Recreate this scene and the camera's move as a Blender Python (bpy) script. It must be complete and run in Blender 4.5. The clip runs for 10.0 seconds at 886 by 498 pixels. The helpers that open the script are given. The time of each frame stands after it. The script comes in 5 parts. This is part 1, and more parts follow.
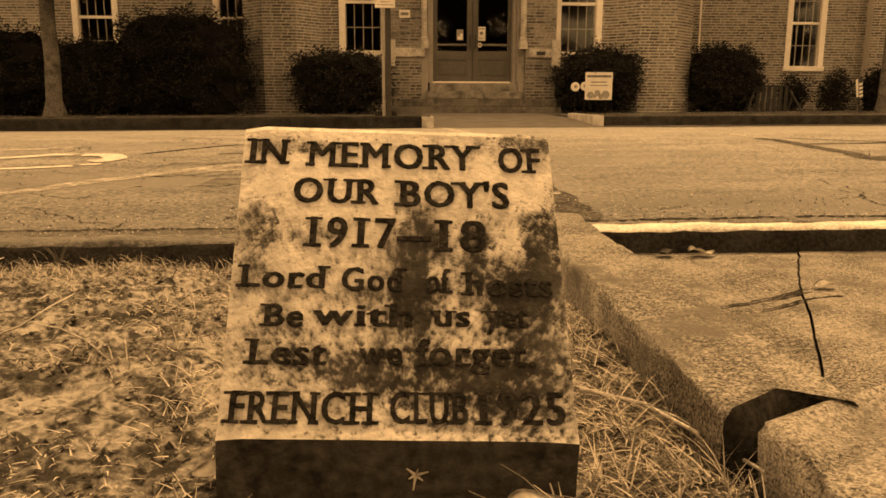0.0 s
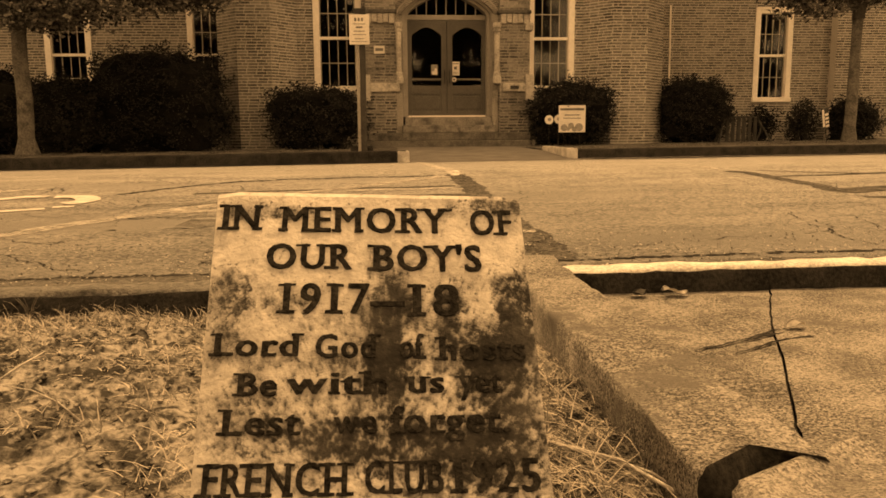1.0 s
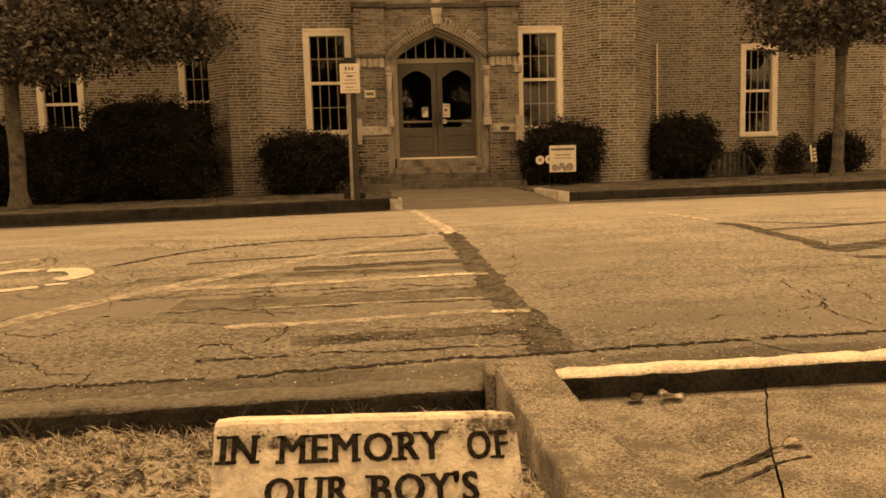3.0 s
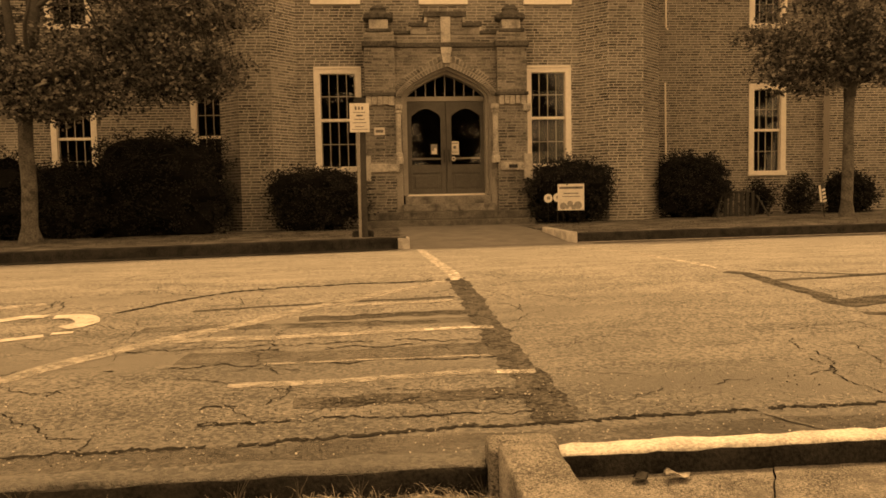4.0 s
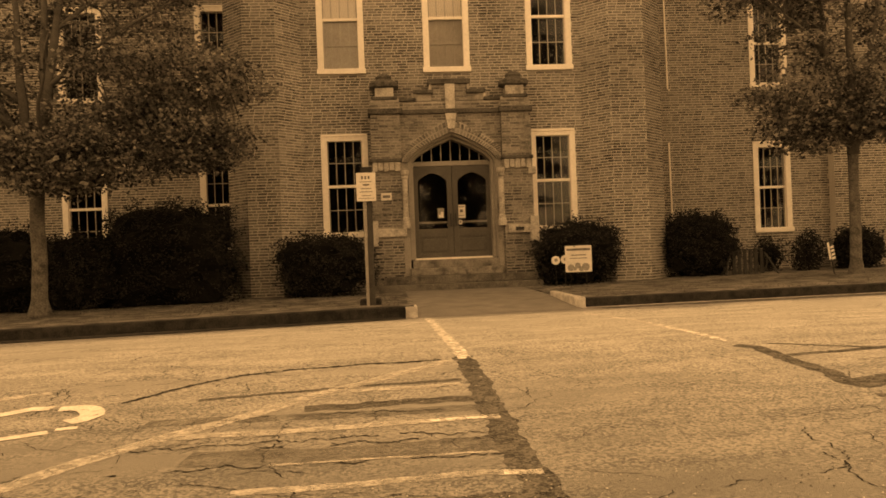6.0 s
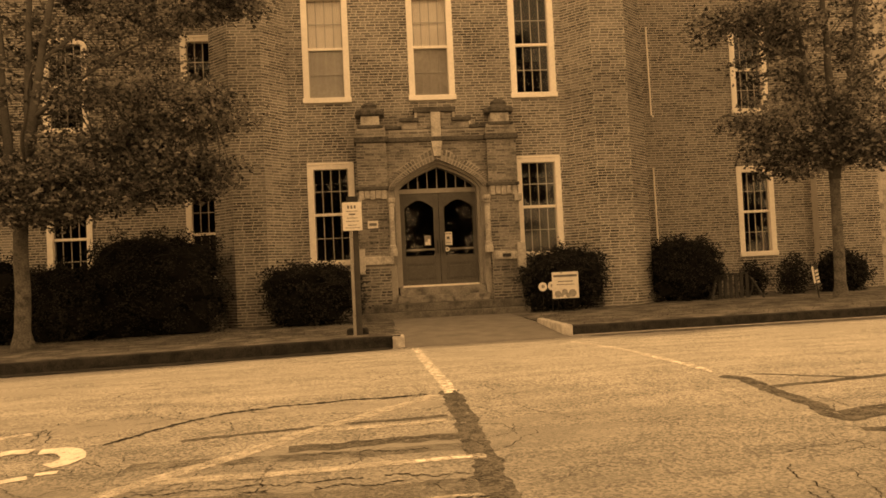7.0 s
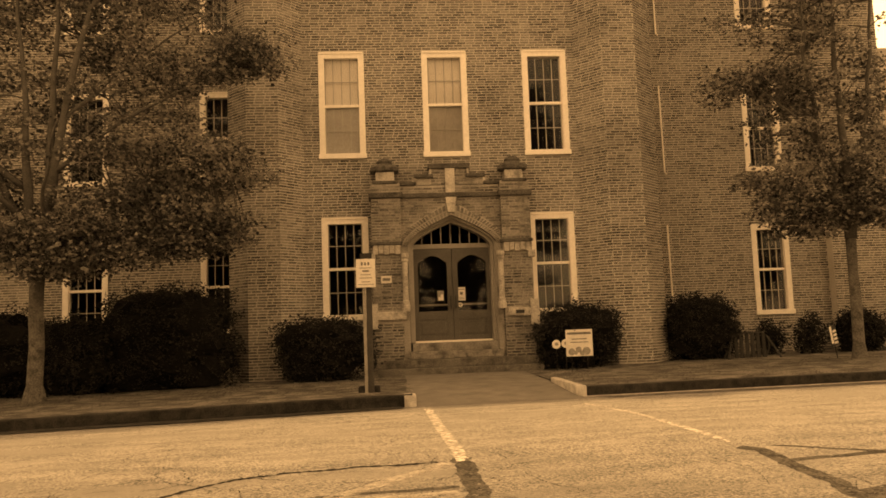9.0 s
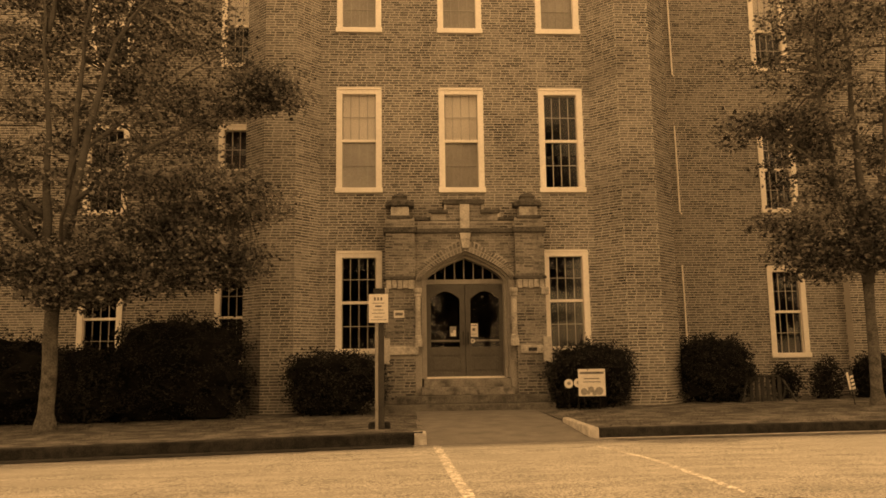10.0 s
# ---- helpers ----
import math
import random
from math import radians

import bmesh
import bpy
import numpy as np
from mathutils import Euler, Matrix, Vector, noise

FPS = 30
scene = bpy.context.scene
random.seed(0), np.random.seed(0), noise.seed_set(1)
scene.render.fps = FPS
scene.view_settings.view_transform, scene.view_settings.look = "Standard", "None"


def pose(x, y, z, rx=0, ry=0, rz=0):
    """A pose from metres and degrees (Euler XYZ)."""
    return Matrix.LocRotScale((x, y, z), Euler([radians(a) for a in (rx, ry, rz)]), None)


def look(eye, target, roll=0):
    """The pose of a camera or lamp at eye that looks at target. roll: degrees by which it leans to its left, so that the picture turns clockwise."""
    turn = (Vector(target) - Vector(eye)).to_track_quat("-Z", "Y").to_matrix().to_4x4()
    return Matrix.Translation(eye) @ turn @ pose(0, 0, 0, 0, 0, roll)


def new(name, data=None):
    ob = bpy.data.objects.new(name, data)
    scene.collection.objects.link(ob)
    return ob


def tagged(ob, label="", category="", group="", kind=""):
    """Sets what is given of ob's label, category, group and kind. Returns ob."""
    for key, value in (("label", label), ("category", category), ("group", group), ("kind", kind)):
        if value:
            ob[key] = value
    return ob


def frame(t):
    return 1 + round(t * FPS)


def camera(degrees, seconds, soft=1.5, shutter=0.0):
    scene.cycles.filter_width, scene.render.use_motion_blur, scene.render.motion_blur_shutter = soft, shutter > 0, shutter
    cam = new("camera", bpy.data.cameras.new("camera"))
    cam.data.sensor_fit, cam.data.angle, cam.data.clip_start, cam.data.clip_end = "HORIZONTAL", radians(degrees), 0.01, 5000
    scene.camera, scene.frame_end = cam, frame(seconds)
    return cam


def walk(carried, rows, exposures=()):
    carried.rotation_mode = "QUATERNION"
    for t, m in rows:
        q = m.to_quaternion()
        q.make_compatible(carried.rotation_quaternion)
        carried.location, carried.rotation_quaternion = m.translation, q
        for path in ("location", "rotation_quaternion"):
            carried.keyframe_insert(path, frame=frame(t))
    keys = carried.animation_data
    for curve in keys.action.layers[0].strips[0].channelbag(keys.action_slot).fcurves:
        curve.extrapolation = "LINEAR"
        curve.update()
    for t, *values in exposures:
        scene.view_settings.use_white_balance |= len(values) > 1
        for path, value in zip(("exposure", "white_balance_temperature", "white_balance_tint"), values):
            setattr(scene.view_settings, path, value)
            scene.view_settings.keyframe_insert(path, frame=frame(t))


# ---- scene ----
cam = camera(59.2, 10.0, soft=1.65)
PATH = [
    (0, (0.203, 1.494, 0.349), (0.307, 3.455, -0.028), 0.2),
    (0.5, (0.203, 1.499, 0.368), (0.326, 3.467, 0.031), 0.1),
    (1, (0.208, 1.494, 0.383), (0.37, 3.465, 0.085), -0.4),
    (1.5, (0.21, 1.493, 0.417), (0.389, 3.467, 0.144), -0.7),
    (2, (0.212, 1.502, 0.467), (0.397, 3.477, 0.21), -1.0),
    (3.5, (0.212, 1.523, 0.651), (0.39, 3.507, 0.467), -1.7),
    (4, (0.229, 1.532, 0.704), (0.39, 3.521, 0.566), -1.1),
    (4.5, (0.234, 1.527, 0.758), (0.384, 3.518, 0.656), -1.2),
    (5, (0.251, 1.544, 0.817), (0.395, 3.538, 0.763), -1.8),
    (5.5, (0.251, 1.542, 0.851), (0.384, 3.538, 0.833), -1.9),
    (7, (0.286, 1.536, 0.96), (0.461, 3.527, 1.023), -2.7),
    (7.5, (0.282, 1.544, 1.003), (0.451, 3.533, 1.123), -1.9),
    (8, (0.277, 1.546, 1.033), (0.432, 3.534, 1.192), -1.6),
    (8.5, (0.28, 1.543, 1.056), (0.424, 3.53, 1.232), -2.0),
    (9, (0.289, 1.537, 1.072), (0.435, 3.522, 1.265), -2.1),
    (9.5, (0.29, 1.511, 1.097), (0.422, 3.494, 1.323), -1.4),
    (10, (0.286, 1.528, 1.134), (0.399, 3.506, 1.411), -0.8),
]
EXPOSURES = [(t, e, 12000, 12) for t, e in ((0, 1.80), (2, 1.75), (3.5, 1.60), (4.5, 1.72), (5.5, 1.70), (7.5, 1.78), (9, 1.74), (10, 1.64))]
walk(cam, [(t, look(eye, target, roll)) for t, eye, target, roll in PATH], EXPOSURES)

# ---- world and sun ----
SUN_EL, SUN_AZ = 65.0, 12.0     # degrees; azimuth from +y (behind the building) towards +x
world = bpy.data.worlds.new("sky")
scene.world = world
world.use_nodes = True
wn, wl = world.node_tree.nodes, world.node_tree.links
sky = wn.new("ShaderNodeTexSky")
sky.sky_type, sky.sun_disc = "NISHITA", False
sky.sun_elevation, sky.sun_rotation = radians(SUN_EL), radians(SUN_AZ)
grey = wn.new("ShaderNodeHueSaturation")
grey.inputs["Saturation"].default_value = 0.12
warm = wn.new("ShaderNodeMix")
warm.data_type, warm.blend_type = "RGBA", "MULTIPLY"
warm.inputs[0].default_value = 1.0
warm.inputs[7].default_value = (1.0, 0.705, 0.445, 1)
wl.new(sky.outputs[0], grey.inputs["Color"])
wl.new(grey.outputs[0], warm.inputs[6])
wl.new(warm.outputs[2], wn["Background"].inputs[0])
wn["Background"].inputs[1].default_value = 0.15
sun_data = bpy.data.lights.new("sun", "SUN")
sun_data.energy, sun_data.angle, sun_data.color = 1.05, radians(1.5), (1.0, 0.72, 0.44)
sun = new("sun", sun_data)
sd = Vector((math.sin(radians(SUN_AZ)) * math.cos(radians(SUN_EL)), math.cos(radians(SUN_AZ)) * math.cos(radians(SUN_EL)), math.sin(radians(SUN_EL))))
sun.matrix_world = look(sd * 60, (0, 0, 0))


# ---- materials ----
def material(name, lo, hi, rough=0.8, scale=6.0, fine=60.0, bump=0.3, bump_scale=80.0, island=0.0, rand=0.0, spec=0.3, stain=None, stain_scale=1.2, metal=0.0, con=0.24, stretch=None, worn=None, pebble=None):
    """Two scales of colour variation, optional dark stains, island or object variation, and a fine bump."""
    m = bpy.data.materials.new(name)
    m.use_nodes = True
    n, l = m.node_tree.nodes, m.node_tree.links
    b = n["Principled BSDF"]
    b.inputs["Roughness"].default_value, b.inputs["Specular IOR Level"].default_value, b.inputs["Metallic"].default_value = rough, spec, metal
    co = n.new("ShaderNodeTexCoord")
    a, f = n.new("ShaderNodeTexNoise"), n.new("ShaderNodeTexNoise")
    a.inputs["Scale"].default_value, a.inputs["Detail"].default_value = scale, 6
    f.inputs["Scale"].default_value, f.inputs["Detail"].default_value = fine, 4
    coarse = co.outputs["Object"]
    if stretch:
        mp = n.new("ShaderNodeMapping")
        mp.inputs["Scale"].default_value = stretch
        l.new(coarse, mp.inputs["Vector"])
        coarse = mp.outputs[0]
    l.new(coarse, a.inputs["Vector"]), l.new(co.outputs["Object"], f.inputs["Vector"])
    add = n.new("ShaderNodeMath")
    add.operation = "ADD"
    l.new(a.outputs[0], add.inputs[0]), l.new(f.outputs[0], add.inputs[1])
    last = add
    if pebble:
        size, amount = pebble
        vo, ch, pm = n.new("ShaderNodeTexVoronoi"), n.new("ShaderNodeSeparateColor"), n.new("ShaderNodeMath")
        vo.inputs["Scale"].default_value = size
        pm.operation = "MULTIPLY_ADD"
        pm.inputs[1].default_value = amount
        off = n.new("ShaderNodeMath")
        off.inputs[1].default_value = -amount / 2
        l.new(co.outputs["Object"], vo.inputs["Vector"]), l.new(vo.outputs["Color"], ch.inputs[0]), l.new(ch.outputs[0], pm.inputs[0])
        l.new(last.outputs[0], off.inputs[0]), l.new(off.outputs[0], pm.inputs[2])
        last = pm
    for node_type, amount in (("ShaderNodeNewGeometry", island), ("ShaderNodeObjectInfo", rand)):
        if amount:
            g = n.new(node_type)
            mul = n.new("ShaderNodeMath")
            mul.operation = "MULTIPLY_ADD"
            mul.inputs[1].default_value = amount
            sub = n.new("ShaderNodeMath")
            sub.operation = "SUBTRACT"
            sub.inputs[1].default_value = amount / 2
            l.new(g.outputs["Random Per Island" if amount is island and node_type == "ShaderNodeNewGeometry" else "Random"], mul.inputs[0])
            l.new(last.outputs[0], mul.inputs[2]), l.new(mul.outputs[0], sub.inputs[0])
            last = sub
    ramp = n.new("ShaderNodeMapRange")
    ramp.inputs[1].default_value, ramp.inputs[2].default_value = 1 - con, 1 + con
    l.new(last.outputs[0], ramp.inputs[0])
    mix = n.new("ShaderNodeMix")
    mix.data_type = "RGBA"
    mix.inputs[6].default_value, mix.inputs[7].default_value = (*lo, 1), (*hi, 1)
    l.new(ramp.outputs[0], mix.inputs[0])
    colour = mix.outputs[2]
    if stain:
        s = n.new("ShaderNodeTexNoise")
        s.inputs["Scale"].default_value, s.inputs["Detail"].default_value, s.inputs["Roughness"].default_value = stain_scale, 7, 0.7
        l.new(coarse, s.inputs["Vector"])
        sr = n.new("ShaderNodeMapRange")
        sr.inputs[1].default_value, sr.inputs[2].default_value = 0.5, 0.64
        l.new(s.outputs[0], sr.inputs[0])
        sm = n.new("ShaderNodeMix")
        sm.data_type = "RGBA"
        sm.inputs[7].default_value = (*stain, 1)
        l.new(sr.outputs[0], sm.inputs[0]), l.new(colour, sm.inputs[6])
        colour = sm.outputs[2]
    l.new(colour, b.inputs["Base Color"])
    if worn:
        size, lo_w, hi_w, most = worn
        an, ar = n.new("ShaderNodeTexNoise"), n.new("ShaderNodeMapRange")
        an.inputs["Scale"].default_value, an.inputs["Detail"].default_value, an.inputs["Roughness"].default_value = size, 8, 0.65
        ar.inputs[1].default_value, ar.inputs[2].default_value, ar.inputs[4].default_value = lo_w, hi_w, most
        l.new(co.outputs["Object"], an.inputs["Vector"]), l.new(an.outputs[0], ar.inputs[0]), l.new(ar.outputs[0], b.inputs["Alpha"])
    if bump:
        bn, bu = n.new("ShaderNodeTexNoise"), n.new("ShaderNodeBump")
        bn.inputs["Scale"].default_value, bn.inputs["Detail"].default_value = bump_scale, 5
        bu.inputs["Strength"].default_value, bu.inputs["Distance"].default_value = bump, 0.01
        l.new(co.outputs["Object"], bn.inputs["Vector"]), l.new(bn.outputs[0], bu.inputs["Height"]), l.new(bu.outputs[0], b.inputs["Normal"])
    return m


def g3(v, warmth=0.08):
    return (v * (1 + warmth), v, v * (1 - warmth))


BRICK = material("brick", g3(0.045), g3(0.30), 0.85, 1.3, 30, 0.3, 120, island=0.5, con=0.42)
BRICK_PIECE = material("brick_piece", g3(0.05), g3(0.23), 0.85, 1.3, 30, 0.3, 120, rand=0.5)
MORTAR = material("mortar", g3(0.42), g3(0.60), 0.95, 1.0, 40, 0.4, 90, stain=g3(0.33), stain_scale=0.5)
MORTAR_SOOT = material("sooty_mortar", g3(0.22), g3(0.40), 0.95, 2.0, 40, 0.4, 90, stain=g3(0.12), stain_scale=1.5)
STONE_TRIM = material("limestone_trim", g3(0.32), g3(0.55), 0.85, 2.0, 30, 0.3, 60, stain=g3(0.2), stain_scale=3)
STONE_DARK = material("weathered_stone", g3(0.04), g3(0.15), 0.9, 3.0, 30, 0.4, 60, stain=g3(0.03), stain_scale=3)
WHITE = material("white_paint", g3(0.76), g3(0.88), 0.5, 2.0, 20, 0.05, 60)
DOOR_PAINT = material("door_paint", g3(0.075), g3(0.115), 0.5, 2.0, 30, 0.05, 60)
ASPHALT = material("asphalt", g3(0.05), g3(0.34), 0.7, 4.0, 60, 1.0, 150, stain=g3(0.18), stain_scale=1.3, con=0.38, stretch=(0.3, 1, 1), spec=0.6, pebble=(78, 0.85))
ASPHALT_DARK = material("patched_asphalt", g3(0.02), g3(0.10), 0.95, 8, 80, 1.0, 90, con=0.25, worn=(16, 0.36, 0.44, 1.0), spec=0.1, pebble=(70, 0.4))
CRACK_DIRT_SHADE = material("crack_dirt_gap_shade", g3(0.008), g3(0.03), 0.95, 20, 120, 0.4, 120, spec=0.05)
LINE_PAINT = material("worn_line_paint", g3(0.3), g3(0.5), 0.8, 10, 80, 0.4, 150, worn=(22, 0.30, 0.42, 1.0))
LINE_FADED = material("faded_line_paint", g3(0.24), g3(0.42), 0.9, 8, 80, 0.6, 150, con=0.17, worn=(11, 0.28, 0.58, 0.72), pebble=(75, 0.3))
CONCRETE = material("concrete", g3(0.03), g3(0.29), 0.9, 6, 120, 0.6, 260, stain=g3(0.09), stain_scale=5, con=0.36, spec=0.1, pebble=(400, 0.65))
CONCRETE_PALE = material("pale_concrete", g3(0.28), g3(0.56), 0.85, 5, 100, 0.5, 160, con=0.16)
# near black: kerb dirt and the shade of the kerb sides in one colour
CONCRETE_DIRT_SHADE = material("kerb_dirt_and_shade", g3(0.008), g3(0.04), 0.95, 8, 80, 0.6, 120, spec=0.2)
PAVING = material("far_paving", g3(0.11), g3(0.2), 0.9, 3, 60, 0.3, 100)
EARTH = material("dry_earth", g3(0.03), g3(0.24), 0.95, 14, 70, 1.0, 90, stain=g3(0.03), stain_scale=13, con=0.14, spec=0.1)
LAWN = material("worn_lawn", g3(0.05), g3(0.19), 0.95, 3, 40, 0.9, 40, con=0.15, spec=0.1, stain=g3(0.06), stain_scale=1.6)
STRAW = material("dry_grass", g3(0.06, 0.12), g3(0.36, 0.12), 0.8, 3, 20, 0, 60, island=1.0)
# the nosing's stain and its shade are both in this dark colour
MEMORIAL_BASE = material("memorial_nosing_stain_shade", g3(0.015), g3(0.07), 0.9, 9, 60, 0.5, 130, stain=g3(0.02), stain_scale=9, spec=0.05)
BAR_PAINT = material("aged_bar_paint", g3(0.30), g3(0.42), 0.6, 2.0, 30, 0.05, 60)
DOOR_TRIM = material("door_trim_paint", g3(0.26), g3(0.35), 0.5, 2.0, 30, 0.05, 60)
PAPER_GREY = material("grey_print", g3(0.2), g3(0.34), 0.7, 20, 60, 0.0, 60)
STEP_STONE = material("worn_limestone", g3(0.12), g3(0.30), 0.9, 4, 40, 0.4, 60, stain=g3(0.07), stain_scale=5)
STEP_DARK = material("worn_step", g3(0.06), g3(0.17), 0.9, 4, 60, 0.4, 60, stain=g3(0.05), stain_scale=3)
POST_DARK = material("old_timber", g3(0.03), g3(0.07), 0.9, 4, 60, 0.3, 60)
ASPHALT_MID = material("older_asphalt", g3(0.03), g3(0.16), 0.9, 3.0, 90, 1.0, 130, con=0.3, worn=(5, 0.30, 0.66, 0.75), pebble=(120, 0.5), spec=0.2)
ASPHALT_GRIT = material("loose_grit", g3(0.06), g3(0.4), 0.9, 3, 60, 0, 60, island=1.0)
LINE_WORN = material("worn_white_line", g3(0.3), g3(0.6), 0.85, 7, 90, 0.4, 150, con=0.18, worn=(18, 0.38, 0.56, 0.9))
TWIG = material("dry_twig", g3(0.25), g3(0.45), 0.85, 20, 120, 0.3, 160)
INSCRIPTION = [("IN", -0.144, 0.279, 0.038, 0.031), ("MEMORY", -0.014, 0.278, 0.177, 0.031), ("OF", 0.121, 0.277, 0.046, 0.031), ("OUR", -0.071, 0.234, 0.089, 0.0295), ("BOY'S", 0.052, 0.2326, 0.114, 0.031),
               ("1917", -0.051, 0.184, 0.087, 0.034), ("-", 0.010, 0.184, 0.033, 0.034), ("18", 0.060, 0.182, 0.047, 0.036), ("Lord", -0.117, 0.139, 0.081, 0.0237), ("God", -0.031, 0.137, 0.059, 0.025), ("of", 0.034, 0.1364, 0.024, 0.026), ("hosts", 0.105, 0.1346, 0.086, 0.025),
               ("Be", -0.113, 0.099, 0.037, 0.023), ("with", -0.039, 0.1006, 0.097, 0.023), ("us", 0.048, 0.1017, 0.035, 0.0225), ("yet", 0.101, 0.1016, 0.042, 0.0235), ("Lest", -0.106, 0.0614, 0.072, 0.025), ("we", -0.020, 0.0628, 0.042, 0.024), ("forget.", 0.070, 0.0626, 0.113, 0.026),
               ("FRENCH", -0.090, 0.0062, 0.129, 0.030), ("CLUB", 0.026, 0.0075, 0.072, 0.030), ("1925", 0.113, 0.0075, 0.079, 0.031)]
LETTER = material("letter_lichen", g3(0.006), g3(0.028), 0.95, 45, 160, 0.5, 160, spec=0.03)
LEAF = material("tree_leaf", g3(0.028), g3(0.25), 0.45, 1.0, 6, 0, 60, island=0.8, spec=0.5)
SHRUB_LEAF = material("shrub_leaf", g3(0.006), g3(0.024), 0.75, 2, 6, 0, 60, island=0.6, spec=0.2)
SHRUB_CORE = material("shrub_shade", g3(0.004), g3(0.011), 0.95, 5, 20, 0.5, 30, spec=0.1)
BARK = material("bark", g3(0.06), g3(0.17), 0.9, 6, 40, 0.9, 40, stain=g3(0.05), stain_scale=7, spec=0.1)
BARK_DARK = material("branch_bark", g3(0.05), g3(0.1), 0.9, 4, 40, 0.8, 40)
STEEL = material("galvanised_steel", g3(0.2), g3(0.34), 0.5, 4, 60, 0.1, 60, metal=0.2)
SIGN_WHITE = material("sign_face", g3(0.6), g3(0.75), 0.5, 6, 40, 0.05, 60)
SIGN_INK = material("sign_print", g3(0.1), g3(0.2), 0.6, 6, 40, 0, 60)
IRON = material("dark_iron", g3(0.015), g3(0.035), 0.6, 6, 40, 0.1, 60)
# near black, so the darkness indoors sits in the wall colour
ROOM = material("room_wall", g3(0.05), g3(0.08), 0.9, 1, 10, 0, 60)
BLIND = material("roller_blind", g3(0.32), g3(0.48), 0.8, 1, 30, 0.1, 60)
BLIND_PALE = material("pale_roller_blind", g3(0.74), g3(0.85), 0.8, 1, 30, 0.1, 60)
DEAD_LEAF = material("dead_leaf", g3(0.3), g3(0.6), 0.8, 8, 60, 0.3, 60)


def thin_leaf(m, share):
    """Light shines through the leaf: part of the surface is translucent, in the leaf's own colour."""
    n, l = m.node_tree.nodes, m.node_tree.links
    b = n["Principled BSDF"]
    tr, mx = n.new("ShaderNodeBsdfTranslucent"), n.new("ShaderNodeMixShader")
    mx.inputs[0].default_value = share
    l.new(b.inputs["Base Color"].links[0].from_socket, tr.inputs[0])
    l.new(b.outputs[0], mx.inputs[1]), l.new(tr.outputs[0], mx.inputs[2]), l.new(mx.outputs[0], n["Material Output"].inputs[0])


thin_leaf(LEAF, 0.45)


def darken_near_road(m):
    """The asphalt is darker towards the near gutter, with a ragged change-over."""
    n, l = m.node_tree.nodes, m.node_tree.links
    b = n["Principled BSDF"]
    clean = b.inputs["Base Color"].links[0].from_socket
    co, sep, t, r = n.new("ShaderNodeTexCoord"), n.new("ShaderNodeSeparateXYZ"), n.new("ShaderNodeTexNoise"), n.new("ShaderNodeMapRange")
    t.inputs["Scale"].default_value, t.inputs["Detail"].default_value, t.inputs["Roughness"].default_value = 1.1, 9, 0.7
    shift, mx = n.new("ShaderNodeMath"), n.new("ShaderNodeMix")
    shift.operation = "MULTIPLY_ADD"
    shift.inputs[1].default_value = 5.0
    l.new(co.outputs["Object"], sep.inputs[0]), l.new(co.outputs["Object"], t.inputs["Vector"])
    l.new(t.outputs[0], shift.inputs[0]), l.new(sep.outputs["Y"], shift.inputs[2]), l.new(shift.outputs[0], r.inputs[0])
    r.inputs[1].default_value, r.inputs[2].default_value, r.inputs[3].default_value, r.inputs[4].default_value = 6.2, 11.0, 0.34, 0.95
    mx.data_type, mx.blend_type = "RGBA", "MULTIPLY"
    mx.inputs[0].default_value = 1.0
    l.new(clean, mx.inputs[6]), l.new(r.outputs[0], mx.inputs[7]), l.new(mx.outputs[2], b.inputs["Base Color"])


darken_near_road(ASPHALT)


def glass_material():
    m = bpy.data.materials.new("window_glass")
    m.use_nodes = True
    n, l = m.node_tree.nodes, m.node_tree.links
    clear, gloss, mix, fr = n.new("ShaderNodeBsdfTransparent"), n.new("ShaderNodeBsdfGlossy"), n.new("ShaderNodeMixShader"), n.new("ShaderNodeFresnel")
    clear.inputs[0].default_value = (0.93, 0.93, 0.93, 1)
    gloss.inputs["Roughness"].default_value = 0.02
    fr.inputs[0].default_value = 1.33
    l.new(fr.outputs[0], mix.inputs[0]), l.new(clear.outputs[0], mix.inputs[1]), l.new(gloss.outputs[0], mix.inputs[2])
    l.new(mix.outputs[0], n["Material Output"].inputs[0])
    return m


GLASS = glass_material()


LICHEN = [(-0.148, 0.20, 0.020, 0.030, 0.5), (-0.150, 0.155, 0.018, 0.016, 0.3), (-0.115, 0.302, 0.06, 0.010, 0.4), (0.125, 0.312, 0.05, 0.012, 0.5), (0.010, 0.190, 0.022, 0.045, 0.6), (0.012, 0.125, 0.020, 0.045, 0.5),
          (0.075, 0.190, 0.025, 0.030, 0.45), (0.145, 0.195, 0.020, 0.038, 0.7), (0.110, 0.145, 0.045, 0.022, 0.45), (0.125, 0.100, 0.040, 0.050, 0.42), (-0.048, 0.058, 0.050, 0.018, 0.4), (0.060, 0.050, 0.080, 0.022, 0.32), (-0.090, 0.195, 0.030, 0.018, 0.25), (-0.120, 0.080, 0.030, 0.030, 0.2), (0.10, 0.02, 0.07, 0.03, 0.3), (-0.03, 0.135, 0.10, 0.012, 0.15), (0.0, 0.06, 0.2, 0.085, 0.2)]


